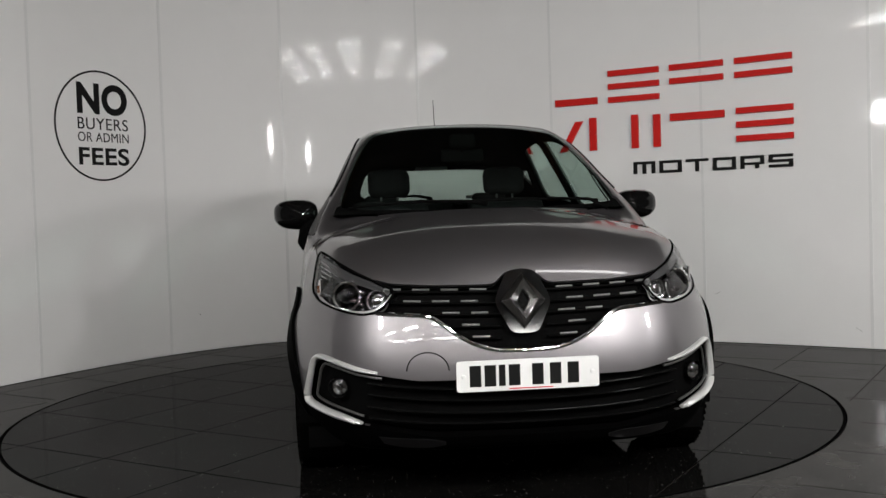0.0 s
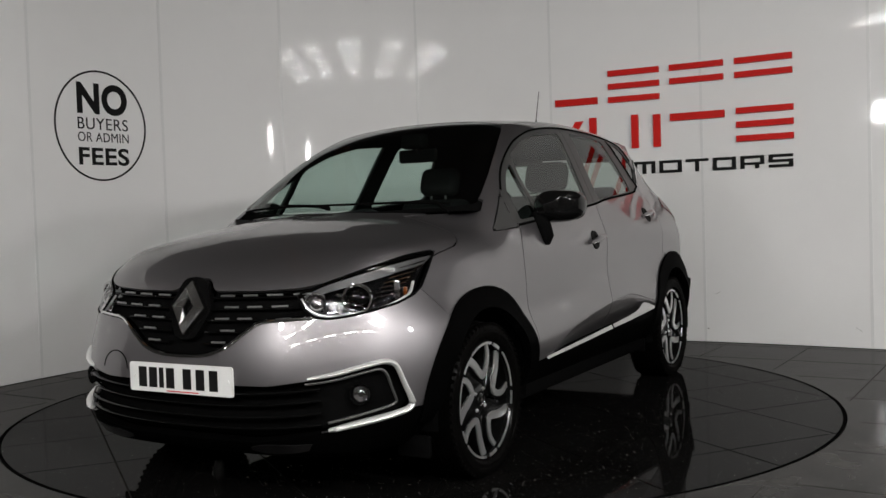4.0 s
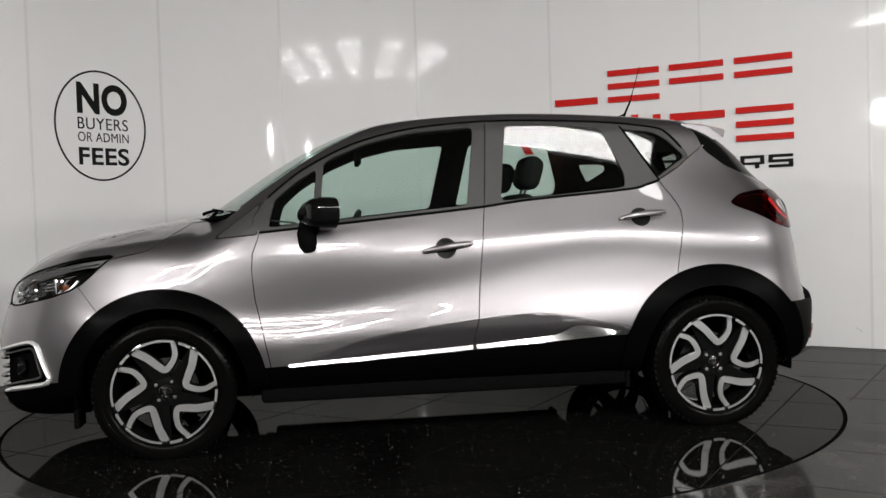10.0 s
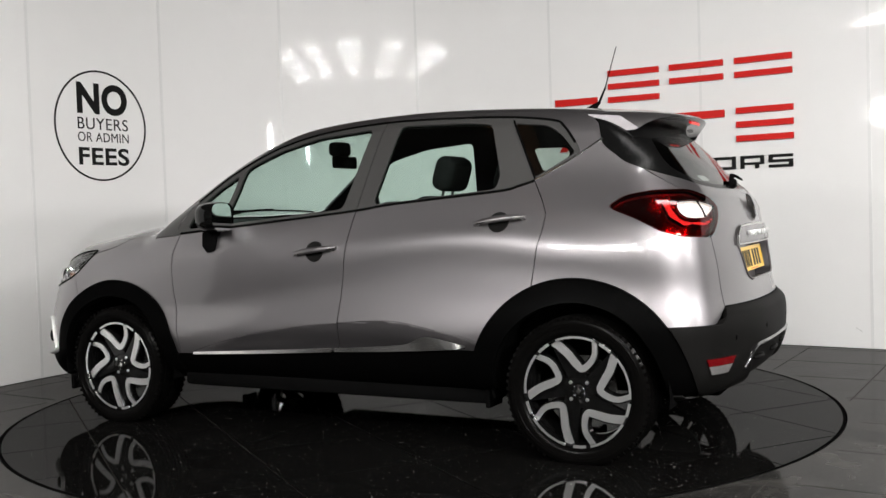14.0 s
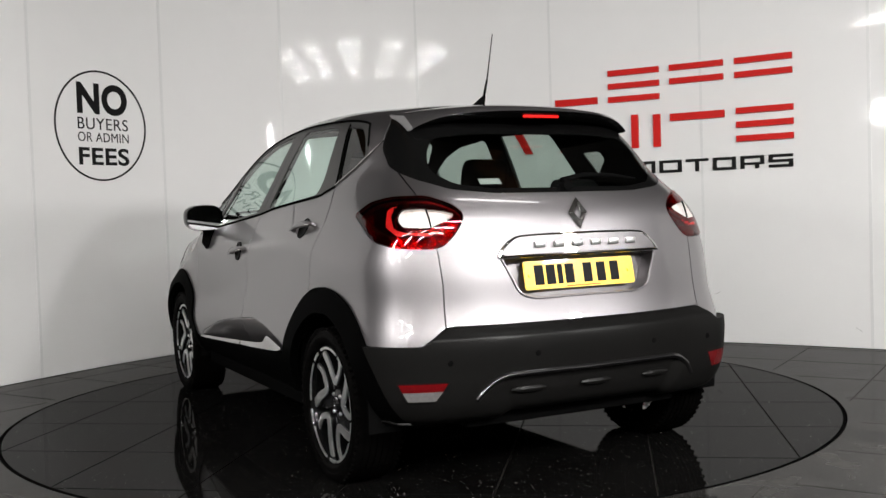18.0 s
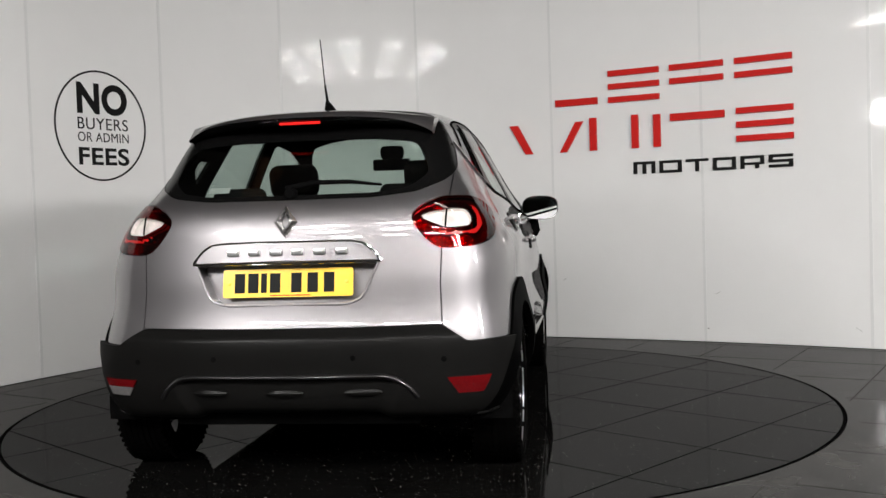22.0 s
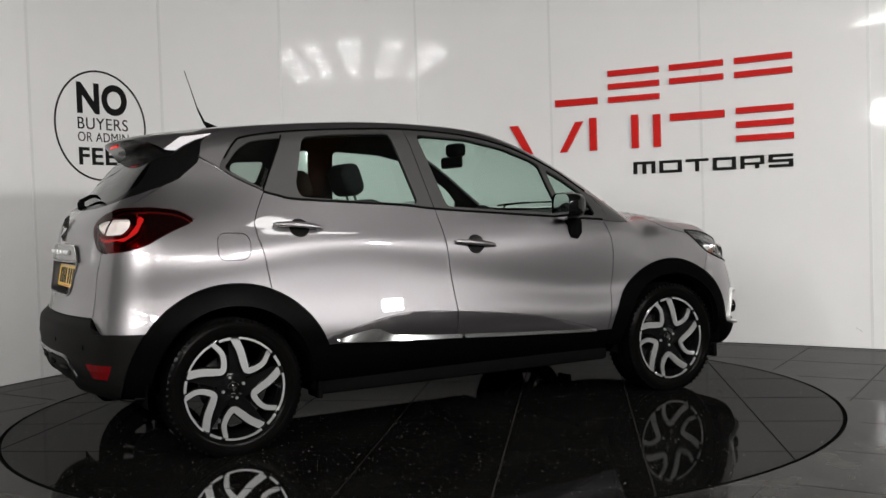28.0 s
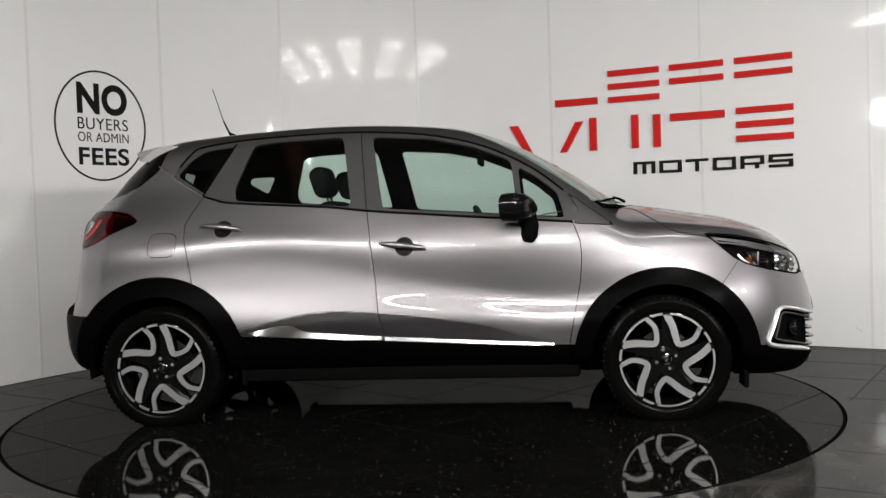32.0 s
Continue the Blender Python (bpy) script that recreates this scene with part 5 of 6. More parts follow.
def front_row(z_of, y0, y1, n, out):
    return [on_front(y, z_of(y), out, 2.7) for y in np.linspace(y0, y1, n)]


for k in range(5):
    zc = lambda y, k=k: 0.773 - 0.040 * k + 0.012 * abs(y) / 0.5 + 0.01 * (1 - k / 4)
    reach = (0.52, 0.49, 0.33, 0.26, 0.20)[k]
    for side in (1, -1):
        bm = bmesh.new()
        a = front_row(zc, 0.085, reach, 12, -0.022)
        tube(bm, mirrored(a, side), 0.010, 8, flat=0.55)
        slat = part("grille_slat", bm, GLOSS, CAR)
        for y in np.arange(0.13 + 0.035 * (k % 2), reach - 0.05, 0.105):
            bm = bmesh.new()
            q = mirrored([on_front(t, zc(t) + 0.004, -0.011, 2.7) for t in np.linspace(y, y + 0.062, 4)], side)
            tube(bm, q, 0.0040, 6)
            part("bright_insert", bm, DASHES, slat, "grey grille insert")
for side in (1, -1):
    bm = bmesh.new()
    edge = curve_in([(0.0, 0.566), (0.10, 0.570), (0.17, 0.586), (0.23, 0.615), (0.30, 0.666), (0.35, 0.694), (0.43, 0.702), (0.535, 0.708)], 6, False)
    tube(bm, mirrored([on_front(y, z, 0.002, 2.7) for y, z in edge], side), 0.0075, 8)
    part("grille_chrome_strip", bm, CHROME, CAR, "thin chrome strip under the grille")
for k, z in enumerate((0.430, 0.388, 0.345, 0.30)):
    bm = bmesh.new()
    tube(bm, [on_front(y, z + 0.03 * (abs(y) / 0.6) ** 2, -0.012 - 0.006 * (k % 2), 2.7) for y in np.linspace(-0.58, 0.58, 30)], 0.012, 8, flat=0.5)
    part("lower_slat", bm, GLOSS, CAR, "black slat in the lower grille")

for side in (1, -1):
    fog = new("fog_lamp")
    fog.parent = CAR
    c_line = [(0.54, 0.496), (0.62, 0.510), (0.70, 0.533), (0.742, 0.543), (0.762, 0.537), (0.775, 0.517), (0.79, 0.455), (0.802, 0.395), (0.800, 0.373), (0.786, 0.358), (0.735, 0.342), (0.66, 0.325), (0.60, 0.312)]
    bm = bmesh.new()
    p = curve_in(c_line, 4, False)
    tube(bm, mirrored([on_front(y, z, 0.002, 2.6) for y, z in p], side), np.interp(np.linspace(0, 1, len(p)), [0, 0.1, 0.5, 0.9, 1], [0.009, 0.016, 0.015, 0.021, 0.011]), 12, flat=0.6)
    part("light_surround", bm, BRIGHT, fog, "bright C shaped lamp surround")
    inner_line = curve_in([(0.53, 0.476), (0.62, 0.487), (0.70, 0.508), (0.735, 0.516), (0.748, 0.508), (0.757, 0.49), (0.765, 0.45), (0.775, 0.40), (0.772, 0.388), (0.76, 0.379), (0.72, 0.366), (0.60, 0.335)], 4, False)
    bm = bmesh.new()
    tube(bm, mirrored([on_front(y, z, -0.012, 2.6) for y, z in inner_line], side), 0.005, 8)
    part("inner_bezel", bm, SATIN, fog, "grey inner edge of the lamp pocket")
    bm = bmesh.new()
    p = [on_front(y, z, 0.006, 2.6) for y, z in curve_in([(0.745, 0.345), (0.69, 0.332), (0.62, 0.316)], 5, False)]
    tube(bm, mirrored(p, side), 0.015, 10, flat=0.6)
    part("day_light", bm, WHITEP, fog, "white daylight strip")
    o = mirrored([on_front(0.69, 0.432, -0.012, 2.6)], side)[0]
    m = Matrix.Translation(o) @ Matrix.Rotation(radians(90), 4, "Y") @ Matrix.Rotation(radians(-18 * side), 4, "X")
    bm = bmesh.new()
    lathe(bm, [(0.036, -0.02), (0.042, 0.0), (0.038, 0.012), (0.034, 0.004), (0.030, -0.01), (0.0, -0.018)], 28, m)
    part("bezel", bm, GLOSS, fog)
    bm = bmesh.new()
    lathe(bm, [(0.033, 0.0), (0.028, 0.006), (0.012, 0.009), (0, 0.0095)], 28, m)
    part("lens", bm, LENS, fog, "clear fog lamp lens")
    bm = bmesh.new()
    lathe(bm, [(0.028, -0.008), (0.012, -0.012), (0.008, -0.004), (0, -0.003)], 20, m)
    part("reflector", bm, CHROME, fog)
    bm = bmesh.new()
    skid = [on_front(y, z, 0.004, 2.6) for y, z in curve_in([(0.30, 0.243), (0.36, 0.255), (0.45, 0.258), (0.54, 0.262)], 4, False)]
    skid2 = [on_front(y, z, 0.006, 2.6) for y, z in curve_in([(0.30, 0.232), (0.36, 0.222), (0.45, 0.225), (0.52, 0.238)], 4, False)]
    strip(bm, mirrored(skid, side), mirrored(skid2, side), 0.008 * side)
    part("skid_insert", bm, SHADE, CAR, "grey skid insert under the bumper")

bm = bmesh.new()
arc = [on_front(-0.36 + 0.075 * math.cos(t), 0.505 + 0.065 * math.sin(t), 0.0005, 2.6) for t in np.linspace(0, math.pi, 18)]
tube(bm, arc, 0.0022, 6)
part("tow_eye_cover_joint", bm, BLACK, CAR)

# headlamp insides
BOWL = material("lamp_bowl_dark", (0.07, 0.07, 0.073), 0.10, 0.95, grain=0.7, grain_scale=22, bump=1.0, bump_scale=40)
BROW = material("pale_silver_brow", (0.06, 0.06, 0.06), 0.45, 0.5, grain=0.05)
FACET = material("faceted_reflector", (0.78, 0.78, 0.78), 0.07, 1.0, bump=1.0, bump_scale=70, grain=0.3, grain_scale=60)
AMBER = material("amber_bulb", (0.10, 0.028, 0.005), 0.25, coat=0.5, grain=0.1)
for lamp, side in zip(HEADOBS, (1, -1)):
    s = head.push(-0.045)
    s = s if side > 0 else s.flip()
    skin_part("lamp_bowl", s, BOWL, lamp, "dark grey reflective lamp bowl")
    for y, z, r, mat in ((0.655, 0.776, 0.056, CHROME), (0.535, 0.760, 0.043, FACET)):
        o = mirrored([on_front(y, z, -0.026, 2.5)], side)[0]
        m = Matrix.Translation(o) @ Matrix.Rotation(radians(90), 4, "Y") @ Matrix.Rotation(radians(-20 * side), 4, "X")
        bm = bmesh.new()
        lathe(bm, [(r * 1.05, -0.004), (r * 1.0, 0.012), (r * 0.86, 0.010), (r * 0.78, -0.006), (r * 0.5, -0.02), (0, -0.025)], 32, m)
        part("reflector_ring", bm, mat, lamp, "chrome reflector ring")
        bm = bmesh.new()
        lathe(bm, [(r * 0.66, -0.01), (r * 0.6, 0.008), (r * 0.4, 0.018), (0, 0.023)], 28, m)
        part("projector_lens", bm, GLOSS if r > 0.05 else FACET, lamp)
    bm = bmesh.new()
    top = [on_front(y, z, -0.010, 2.4) for y, z in curve_in([(0.485, 0.788), (0.545, 0.822), (0.64, 0.860), (0.71, 0.893), (0.752, 0.914)], 5, False)]
    low = [on_front(y, z, -0.020, 2.4) for y, z in curve_in([(0.496, 0.778), (0.556, 0.802), (0.650, 0.832), (0.716, 0.860), (0.752, 0.884)], 5, False)]
    strip(bm, mirrored(top, side), mirrored(low, side), 0.004 * side)
    part("brow_strip", bm, BROW, lamp, "silver brow in the lamp")
    bm = bmesh.new()
    tube(bm, mirrored([on_front(y, z, -0.014, 2.4) for y, z in curve_in([(0.478, 0.782), (0.51, 0.745), (0.545, 0.722), (0.60, 0.712), (0.68, 0.721), (0.735, 0.742), (0.762, 0.775), (0.757, 0.82)], 5, False)], side), [0.004] * 5 + [0.006] * 31, 8)
    part("lower_strip", bm, BRIGHT, lamp)
    bm = bmesh.new()
    o = mirrored([on_front(0.735, 0.80, -0.02, 2.4)], side)[0]
    box(bm, -0.05, 0.03, -0.012, 0.012, -0.035, 0.035, 0.006, Matrix.Translation(o) @ Matrix.Rotation(radians(40 * side), 4, "Z"))
    part("indicator", bm, CHROME, lamp)
    bm = bmesh.new()
    o = mirrored([on_front(0.752, 0.79, -0.012, 2.4)], side)[0]
    box(bm, -0.014, 0.014, -0.008, 0.008, -0.016, 0.016, 0.005, Matrix.Translation(o) @ Matrix.Rotation(radians(40 * side), 4, "Z"))
    part("indicator_bulb", bm, AMBER, lamp, "orange indicator bulb")
    bm = bmesh.new()
    tube(bm, mirrored(edge_loop(head, 0.012), side), 0.0048, 6, closed=True)
    part("lamp_seal", bm, BLACK, lamp, "black joint round the lamp")
    for k in range(7):
        bm = bmesh.new()
        tube(bm, mirrored([on_front(0.690 + 0.004 * k, 0.772 + 0.017 * k, -0.016, 2.4), on_front(0.742 + 0.001 * k, 0.782 + 0.0185 * k, -0.010, 2.4)], side), 0.0042, 6, flat=0.6)
        part("lamp_rib", bm, CHROME, lamp, "bright rib at the back of the lamp")
    for k in range(4):
        bm = bmesh.new()
        o = mirrored([on_front(0.60 + 0.03 * (k % 2), 0.725 + 0.035 * k, -0.03, 2.4)], side)[0]
        box(bm, -0.01, 0.012, -0.012, 0.012, -0.006, 0.006, 0.003, Matrix.Translation(o) @ Matrix.Rotation(radians(25 * side), 4, "Z") @ Matrix.Rotation(0.5 - 0.4 * k, 4, "X"))
        part("lamp_facet", bm, CHROME, lamp)

# wipers
for y0, y1 in ((-0.62, -0.02), (-0.02, 0.56)):
    bm = bmesh.new()
    xb = lambda y: 2.455 - 0.28 * abs(y) ** 2.0
    pts = [on_top(xb(y) - 0.03, y, 0.007) for y in np.linspace(y0, y1, 9)]
    tube(bm, pts, 0.006, 6)
    tube(bm, [on_top(xb(y1) + 0.03, y1 + 0.03, 0.012), on_top(xb(y1) - 0.005, y1 - 0.05, 0.016), on_top(xb(y0 + 0.3) - 0.03, y0 + 0.32, 0.014)], [0.010, 0.008, 0.005], 8)
    part("wiper", bm, BLACK, CAR, "black windscreen wiper")

# ---- aerial, spoiler, tailgate ----
bm = bmesh.new()
tube(bm, [(0.20, 0, 1.553), (0.165, 0, 1.58), (0.145, 0, 1.595)], [0.03, 0.016, 0.008], 12, flat=0.8)
aer = part("aerial", bm, BLACK, CAR, "thin black roof aerial")
bm = bmesh.new()
tube(bm, [(0.15, 0, 1.59), (0.115, 0, 1.665)], [0.0065, 0.005], 8)
tube(bm, [(0.115, 0, 1.665), (0.055, 0, 1.86)], [0.003, 0.0022], 8)
part("aerial_rod", bm, BLACK, aer)


def spoiler_row(y):
    t = abs(y) / 0.53
    back = -0.345 + 0.145 * t ** 2.2
    zt = 1.483 - 0.016 * t ** 2 - 0.05 * t ** 6
    return [(-0.02 + 0.05 * t, y, 1.5375 - 0.050 * t ** 2.3), (-0.18 + 0.06 * t * t, y, 1.517 - 0.047 * t ** 2.6), (back + 0.012, y, zt + 0.004), (back, y, zt - 0.006), (back + 0.02, y, zt - 0.024 + 0.012 * t ** 4), (-0.15 + 0.06 * t * t, y, 1.455 - 0.05 * t ** 2.3)]


bm = bmesh.new()
rows = [[bm.verts.new(p) for p in spoiler_row(y)] for y in np.linspace(-0.53, 0.53, 49)]
for a, b in zip(rows, rows[1:]):
    for k in range(3):
        bm.faces.new((a[k], b[k], b[k + 1], a[k + 1]))
bm.faces.new(rows[0])
bm.faces.new(rows[-1][::-1])
spoiler = part("roof_spoiler", bm, PAINT, CAR, "body coloured roof spoiler", sharp=50)
bm = bmesh.new()
rows = [[bm.verts.new(p) for p in spoiler_row(y)[3:]] for y in np.linspace(-0.529, 0.529, 49)]
for a, b in zip(rows, rows[1:]):
    for k in range(2):
        bm.faces.new((a[k], b[k], b[k + 1], a[k + 1]))
part("spoiler_underside", bm, GLOSS, spoiler, "gloss black underside of the spoiler", sharp=50)
bm = bmesh.new()
tube(bm, [(-0.322 + 0.145 * (abs(y) / 0.53) ** 2.2, y, 1.456) for y in np.linspace(-0.085, 0.085, 9)], 0.006, 8)
part("high_brake_light", bm, material("brake_light_red", (0.6, 0.01, 0.01), 0.3, emit=(1.0, 0.02, 0.01), strength=0.18), CAR, "lit red high brake light")
bm = bmesh.new()
a = [on_rear(y, 1.415, -0.008) for y in np.linspace(-0.115, 0.115, 9)]
b = [on_rear(y, 1.397, -0.008) for y in np.linspace(-0.115, 0.115, 9)]
strip(bm, a, b, 0.001)
part("window_sticker", bm, WHITEP, CAR, "white strip sticker inside the rear window")
bm = bmesh.new()
strip(bm, [on_rear(y, 1.205, -0.01) for y in np.linspace(0.27, 0.36, 5)], [on_rear(y, 1.183, -0.01) for y in np.linspace(0.27, 0.36, 5)], 0.001)
part("glass_sticker", bm, WHITEP, CAR, "small white sticker in the rear window")
bm = bmesh.new()
tube(bm, [on_rear(y, z, 0.022) for y, z in ((0.02, 1.168), (-0.10, 1.190), (-0.24, 1.188), (-0.36, 1.172))], [0.012, 0.010, 0.008, 0.005], 8)
lathe(bm, [(0.0, 0.03), (0.02, 0.028), (0.026, 0.0)], 20, Matrix.Translation(on_rear(0.0, 1.165, 0.0)) @ Matrix.Rotation(radians(-90), 4, "Y"))
part("rear_wiper", bm, BLACK, CAR, "black rear wiper")
lip_line = [(y, z) for y, z in RECESS if y > 0.02]
lip_line = [(-y, z) for y, z in lip_line[::-1]] + lip_line
bm = bmesh.new()
tube(bm, [on_rear(y, z, 0.001) for y, z in lip_line], 0.0055, 8)
part("recess_lip", bm, PAINT, HATCHOB, "rounded lip round the plate recess")
top_line = curve_in([(0.372, 0.897), (0.352, 0.925), (0.318, 0.955), (0.270, 0.970), (0.10, 0.974), (-0.10, 0.974), (-0.270, 0.970), (-0.318, 0.955), (-0.352, 0.925), (-0.372, 0.897)], 4, False)
bm = bmesh.new()
tube(bm, [on_rear(y, z, 0.008) for y, z in top_line], 0.0055, 8)
part("ledge_lip", bm, CHROME, HATCHOB, "bright edge of the tailgate ledge")
bm = bmesh.new()
tube(bm, [on_rear(y, 0.893, 0.010) for y in np.linspace(-0.372, 0.372, 20)], 0.0045, 8)
part("ledge_edge", bm, CHROME, HATCHOB)
badge_m = Matrix.Translation(on_rear(0.0, 1.052, 0.002)) @ Matrix.Rotation(radians(14), 4, "Y") @ Matrix(((0, 0, -1, 0), (-1, 0, 0, 0), (0, 1, 0, 0), (0, 0, 0, 1)))
bm = bmesh.new()
diamond(bm, 0.048, 0.064, 0.014, 0.028, 0.0, 0.020, badge_m)
part("rear_badge", bm, SATINCHROME, CAR, "chrome diamond badge", smooth=False)
for i, y in enumerate(np.linspace(0.205, -0.225, 6)):
    bm = bmesh.new()
    o = on_rear(y, 0.938, 0.012)
    box(bm, o.x - 0.016, o.x, y - 0.022, y + 0.022, 0.927, 0.949, 0.003)
    part("bar", bm, ALLOY, CAR, "small bright bar on the tailgate")
rp = new("number_plate")
rp.parent = CAR
pr = Matrix.Translation((-0.568, 0, 0.818)) @ Matrix.Rotation(radians(11), 4, "Y") @ Matrix(((0, 0, -1, 0), (-1, 0, 0, 0), (0, 1, 0, 0), (0, 0, 0, 1)))
number_plate(rp, pr, YELLOWP)

# tail lamp insides
# the unlit pale reflector glows faintly in place of mirrored flood light
GLOWW = material("lamp_white_added_glow", (0.62, 0.56, 0.53), 0.25, emit=(1.0, 0.88, 0.76), strength=0.04, grain=0.45, grain_scale=28, bump=1.0, bump_scale=60)
GLOWR = material("lamp_red_glow", (0.28, 0.006, 0.006), 0.12, emit=(1.0, 0.03, 0.02), strength=0.03, grain=0.3, grain_scale=50)
DEEPRED = material("deep_red_bowl", (0.50, 0.36, 0.36), 0.14, 1.0, grain=0.6, grain_scale=30, bump=1.0, bump_scale=45)
for lamp, side in zip(TAILOBS, (1, -1)):
    pick = (lambda q: q) if side > 0 else (lambda q: q.flip())
    skin_part("lamp_bowl", pick(tail).push(-0.022), DEEPRED, lamp)
    skin_part("clear_lens", pick(clear_zone).push(0.004).rim(0.01), LENS, lamp, "clear reversing lens")
    skin_part("white_reflector", pick(clear_zone).push(-0.016).rim(-0.014), GLOWW, lamp, "pale reflector")
    skin_part("light_band", pick(glow_zone).push(0.0035), GLOWR, lamp, "lit red band")
    bm = bmesh.new()
    edge = [on_rear(y, z, 0.004) for y, z in ((0.615, 1.085), (0.613, 1.05), (0.612, 1.018))]
    tube(bm, mirrored(edge, side), 0.004, 6)
    part("lamp_divider", bm, BLACK, lamp)

# ---- rear bumper details ----
CLEARP = material("clear_grey_lens", (0.11, 0.105, 0.105), 0.15, coat=0.6, grain=0.3, grain_scale=90)
for side in (1, -1):
    bm = bmesh.new()
    a = [on_rear(y, 0.452, 0.022) for y in np.linspace(0.61, 0.765, 8)]
    b = [on_rear(0.628 + 0.125 * t, 0.424, 0.022) for t in np.linspace(0, 1, 8)]
    strip(bm, mirrored(a, side), mirrored(b, side), 0.006)
    refl = part("rear_reflector", bm, RED, CAR, "red rear reflector")
    bm = bmesh.new()
    b2 = [on_rear(0.650 + 0.085 * t, 0.392, 0.022) for t in np.linspace(0, 1, 8)]
    strip(bm, mirrored(b, side), mirrored(b2, side), 0.006)
    part("lower_lens", bm, CLEARP if side > 0 else RED, refl)
    for y, z in ((0.27, 0.535), (0.60, 0.520)):
        bm = bmesh.new()
        lathe(bm, [(0.011, 0.0), (0.010, 0.003), (0, 0.004)], 14, Matrix.Translation(mirrored([on_rear(y, z, 0.0235)], side)[0]) @ Matrix.Rotation(radians(-90), 4, "Y"))
        part("parking_sensor", bm, BLACK, CAR)
bm = bmesh.new()
line = curve_in([(0.50, 0.385), (0.46, 0.43), (0.40, 0.462), (0.30, 0.468), (0.0, 0.468), (-0.30, 0.468), (-0.40, 0.462), (-0.46, 0.43), (-0.50, 0.385)], 6, False)
tube(bm, [on_rear(y, z, 0.014) for y, z in line], 0.014, 10, flat=0.8)
part("skid_rail", bm, SHADE, CAR, "satin raised rail on the rear bumper")
for y in (0.30, 0.0, -0.30):
    bm = bmesh.new()
    tube(bm, [on_rear(y + q, 0.405 - 0.25 * q * q, 0.004) for q in np.linspace(-0.07, 0.07, 7)], [0.004, 0.012, 0.014, 0.014, 0.014, 0.012, 0.004], 8)
    part("skid_rib", bm, CLAD, CAR)


# ---- cabin ----
def soft_box(bm, x0, x1, y0, y1, z0, z1, bev, m=None):
    box(bm, x0, x1, y0, y1, z0, z1, bev, m, 4)


for y in (0.36, -0.36):
    seat = new("front_seat")
    seat.parent = CAR
    lean = Matrix.Translation((1.02, y, 0.58)) @ Matrix.Rotation(radians(-17), 4, "Y")
    bm = bmesh.new()
    soft_box(bm, 1.0, 1.52, y - 0.25, y + 0.25, 0.46, 0.62, 0.06)
    part("cushion", bm, SEAT, seat)
    bm = bmesh.new()
    soft_box(bm, -0.08, 0.06, -0.24, 0.24, -0.05, 0.60, 0.065, lean)
    part("backrest", bm, SEAT, seat)
    bm = bmesh.new()
    soft_box(bm, -0.07, 0.04, -0.13, 0.13, 0.63, 0.805, 0.05, lean)
    part("headrest", bm, SEAT, seat)
    for o in (-0.05, 0.05):
        bm = bmesh.new()
        tube(bm, [lean @ Vector((-0.015, o, 0.58)), lean @ Vector((-0.015, o, 0.68))], 0.007, 8)
        part("headrest_rod", bm, SATIN, seat)
bench = new("rear_seat")
bench.parent = CAR
lean = Matrix.Translation((0.22, 0, 0.60)) @ Matrix.Rotation(radians(-20), 4, "Y")
bm = bmesh.new()
soft_box(bm, 0.20, 0.70, -0.62, 0.62, 0.50, 0.66, 0.05)
part("cushion", bm, SEAT, bench)
bm = bmesh.new()
soft_box(bm, -0.08, 0.05, -0.62, 0.62, -0.03, 0.50, 0.05, lean)
part("backrest", bm, SEAT, bench)
for y in (-0.38, 0.0, 0.38):
    bm = bmesh.new()
    soft_box(bm, -0.06, 0.03, y - 0.12, y + 0.12, 0.515, 0.60 if y == 0 else 0.645, 0.035, lean)
    part("headrest", bm, SEAT, bench)
bm = bmesh.new()
prof = [(2.42, 1.075), (2.25, 1.075), (2.02, 1.045), (1.93, 0.99), (1.92, 0.82), (2.0, 0.62), (2.4, 0.55)]
rows = [[bm.verts.new((x, y, z)) for x, z in prof] for y in np.linspace(-0.70, 0.70, 9)]
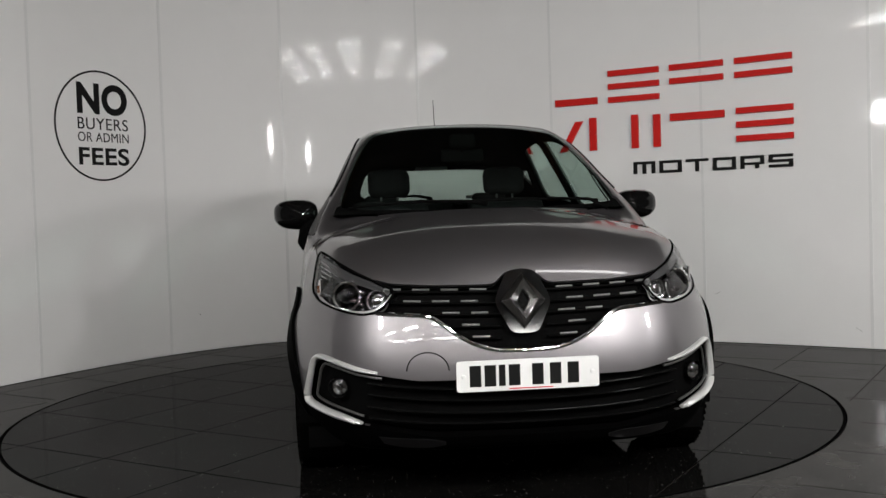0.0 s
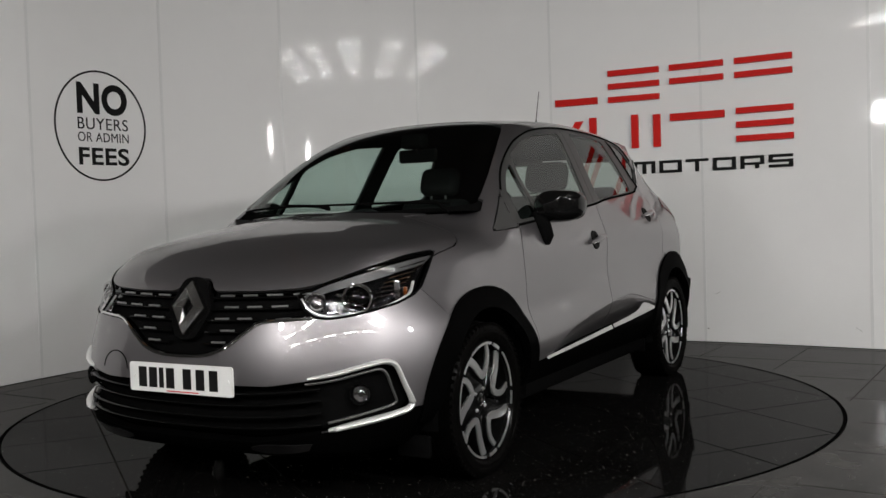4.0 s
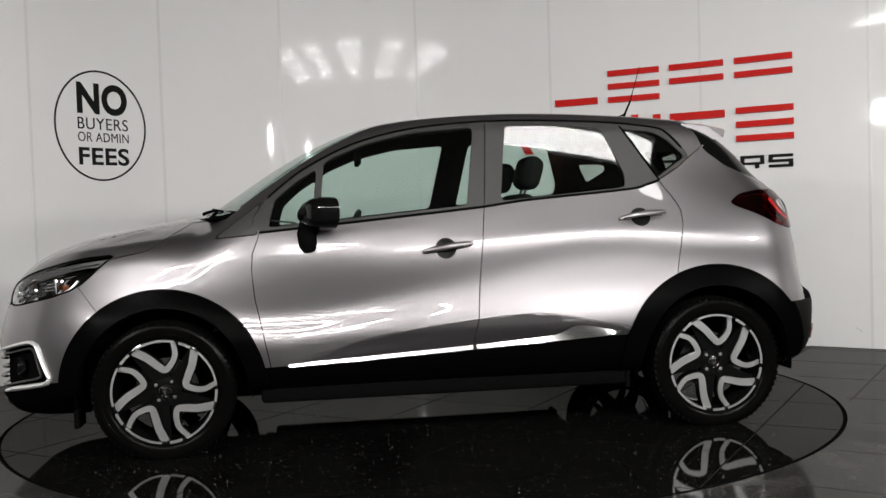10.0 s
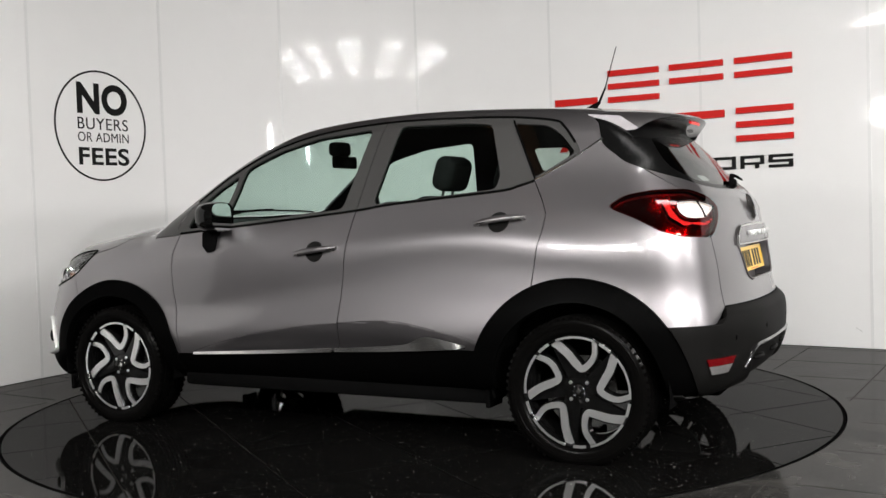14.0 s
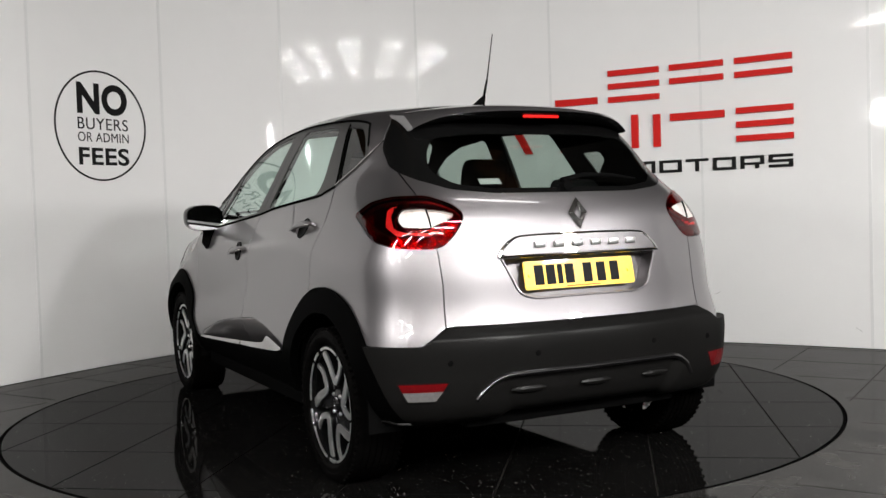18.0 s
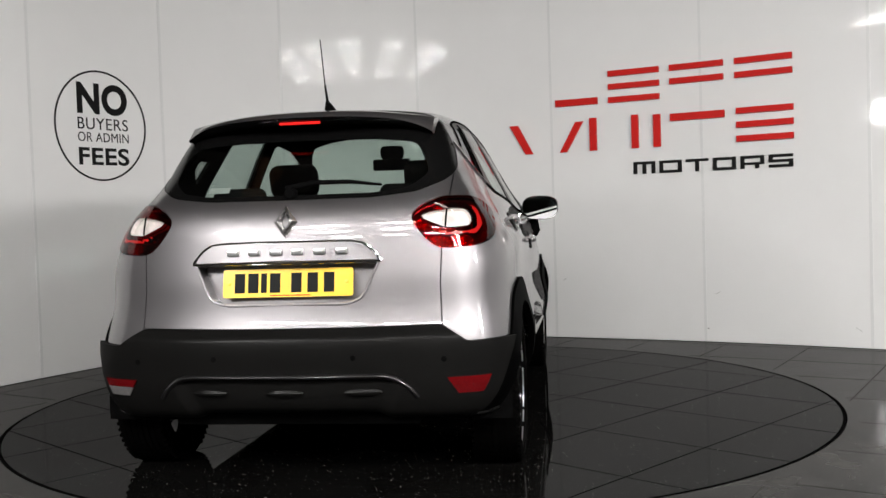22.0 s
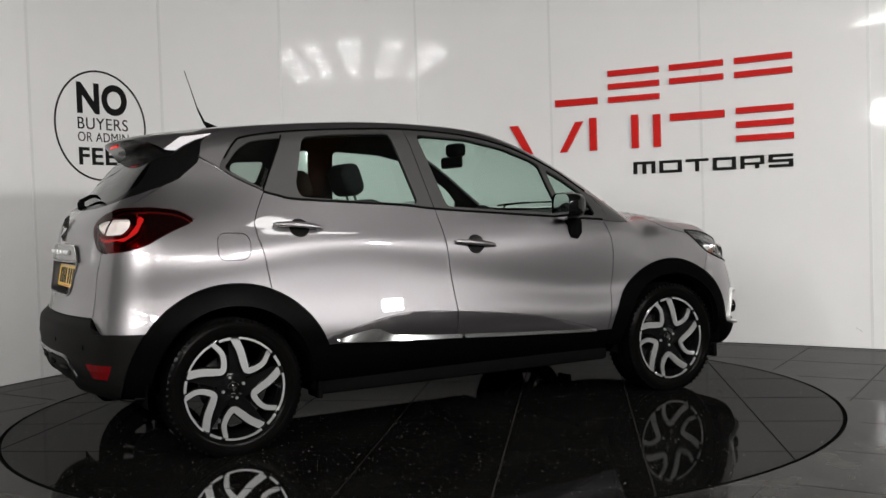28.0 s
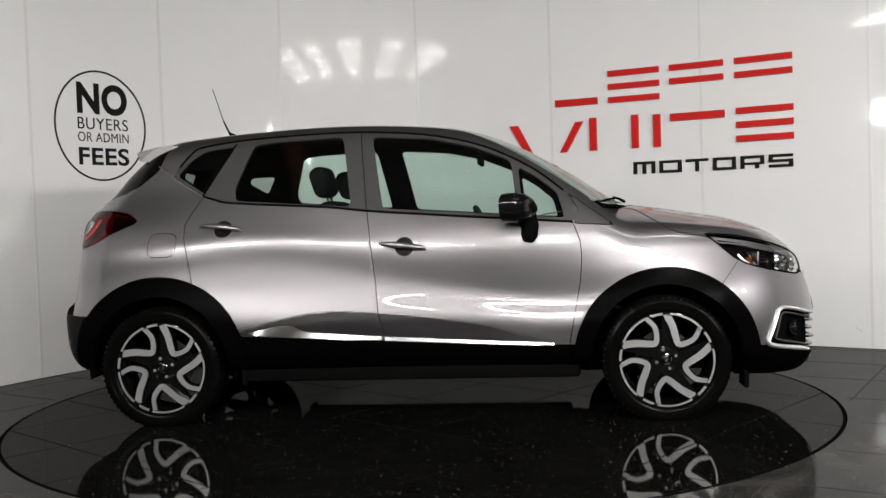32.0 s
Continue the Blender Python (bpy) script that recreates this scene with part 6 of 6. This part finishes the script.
for a, b in zip(rows, rows[1:]):
    for k in range(len(prof) - 1):
        bm.faces.new((a[k], b[k], b[k + 1], a[k + 1]))
part("dashboard", bm, DASH, CAR, "dark dashboard behind the windscreen")
bm = bmesh.new()
wheel_m = Matrix.Translation((1.72, -0.36, 0.93)) @ Matrix.Rotation(radians(65), 4, "Y")
ringp = [wheel_m @ Vector((0.18 * math.cos(t), 0.18 * math.sin(t), 0)) for t in np.linspace(0, 2 * math.pi, 40, endpoint=False)]
tube(bm, ringp, 0.016, 10, closed=True)
for t in (0.2, math.pi - 0.2, 1.5 * math.pi):
    tube(bm, [wheel_m @ Vector((0, 0, -0.01)), wheel_m @ Vector((0.175 * math.cos(t), 0.175 * math.sin(t), 0))], 0.018, 8)
lathe(bm, [(0.0, 0.02), (0.05, 0.018), (0.065, 0.0), (0.05, -0.04), (0, -0.05)], 20, wheel_m)
part("steering_wheel", bm, DASH, CAR, "dark steering wheel")
bm = bmesh.new()
soft_box(bm, -0.015, 0.015, -0.115, 0.115, -0.035, 0.035, 0.014, Matrix.Translation((1.66, 0, 1.375)))
tube(bm, [(1.67, 0, 1.40), (1.72, 0, 1.455)], 0.012, 8)
part("inside_mirror", bm, BLACK, CAR)
bm = bmesh.new()
soft_box(bm, -0.05, 0.03, -0.07, 0.07, -0.03, 0.05, 0.025, Matrix.Translation((1.70, 0, 1.44)))
part("mirror_mount", bm, BLACK, CAR)


for ob in list(CAR.children):
    ob.matrix_basis = Matrix.Translation((-OX, -OY, 0)) @ ob.matrix_basis


# ---- what moves ----
TURN = [(0.0, -4.25), (1.0, 4.2), (3.0, 21.9), (6.0, 48.5), (8.0, 66.2), (10.5, 88.1), (13.0, 110.0), (16.5, 140.9), (19.0, 162.9), (20.5, 176.1), (23.0, 198.1), (25.0, 215.7), (28.0, 242.0), (30.0, 259.45), (32.0, 276.9)]


def motions():
    for thing in (CAR, TABLE):
        walk(thing, [(t, pose(0, 0, 0, 0, 0, -90 - a)) for t, a in TURN])


motions()
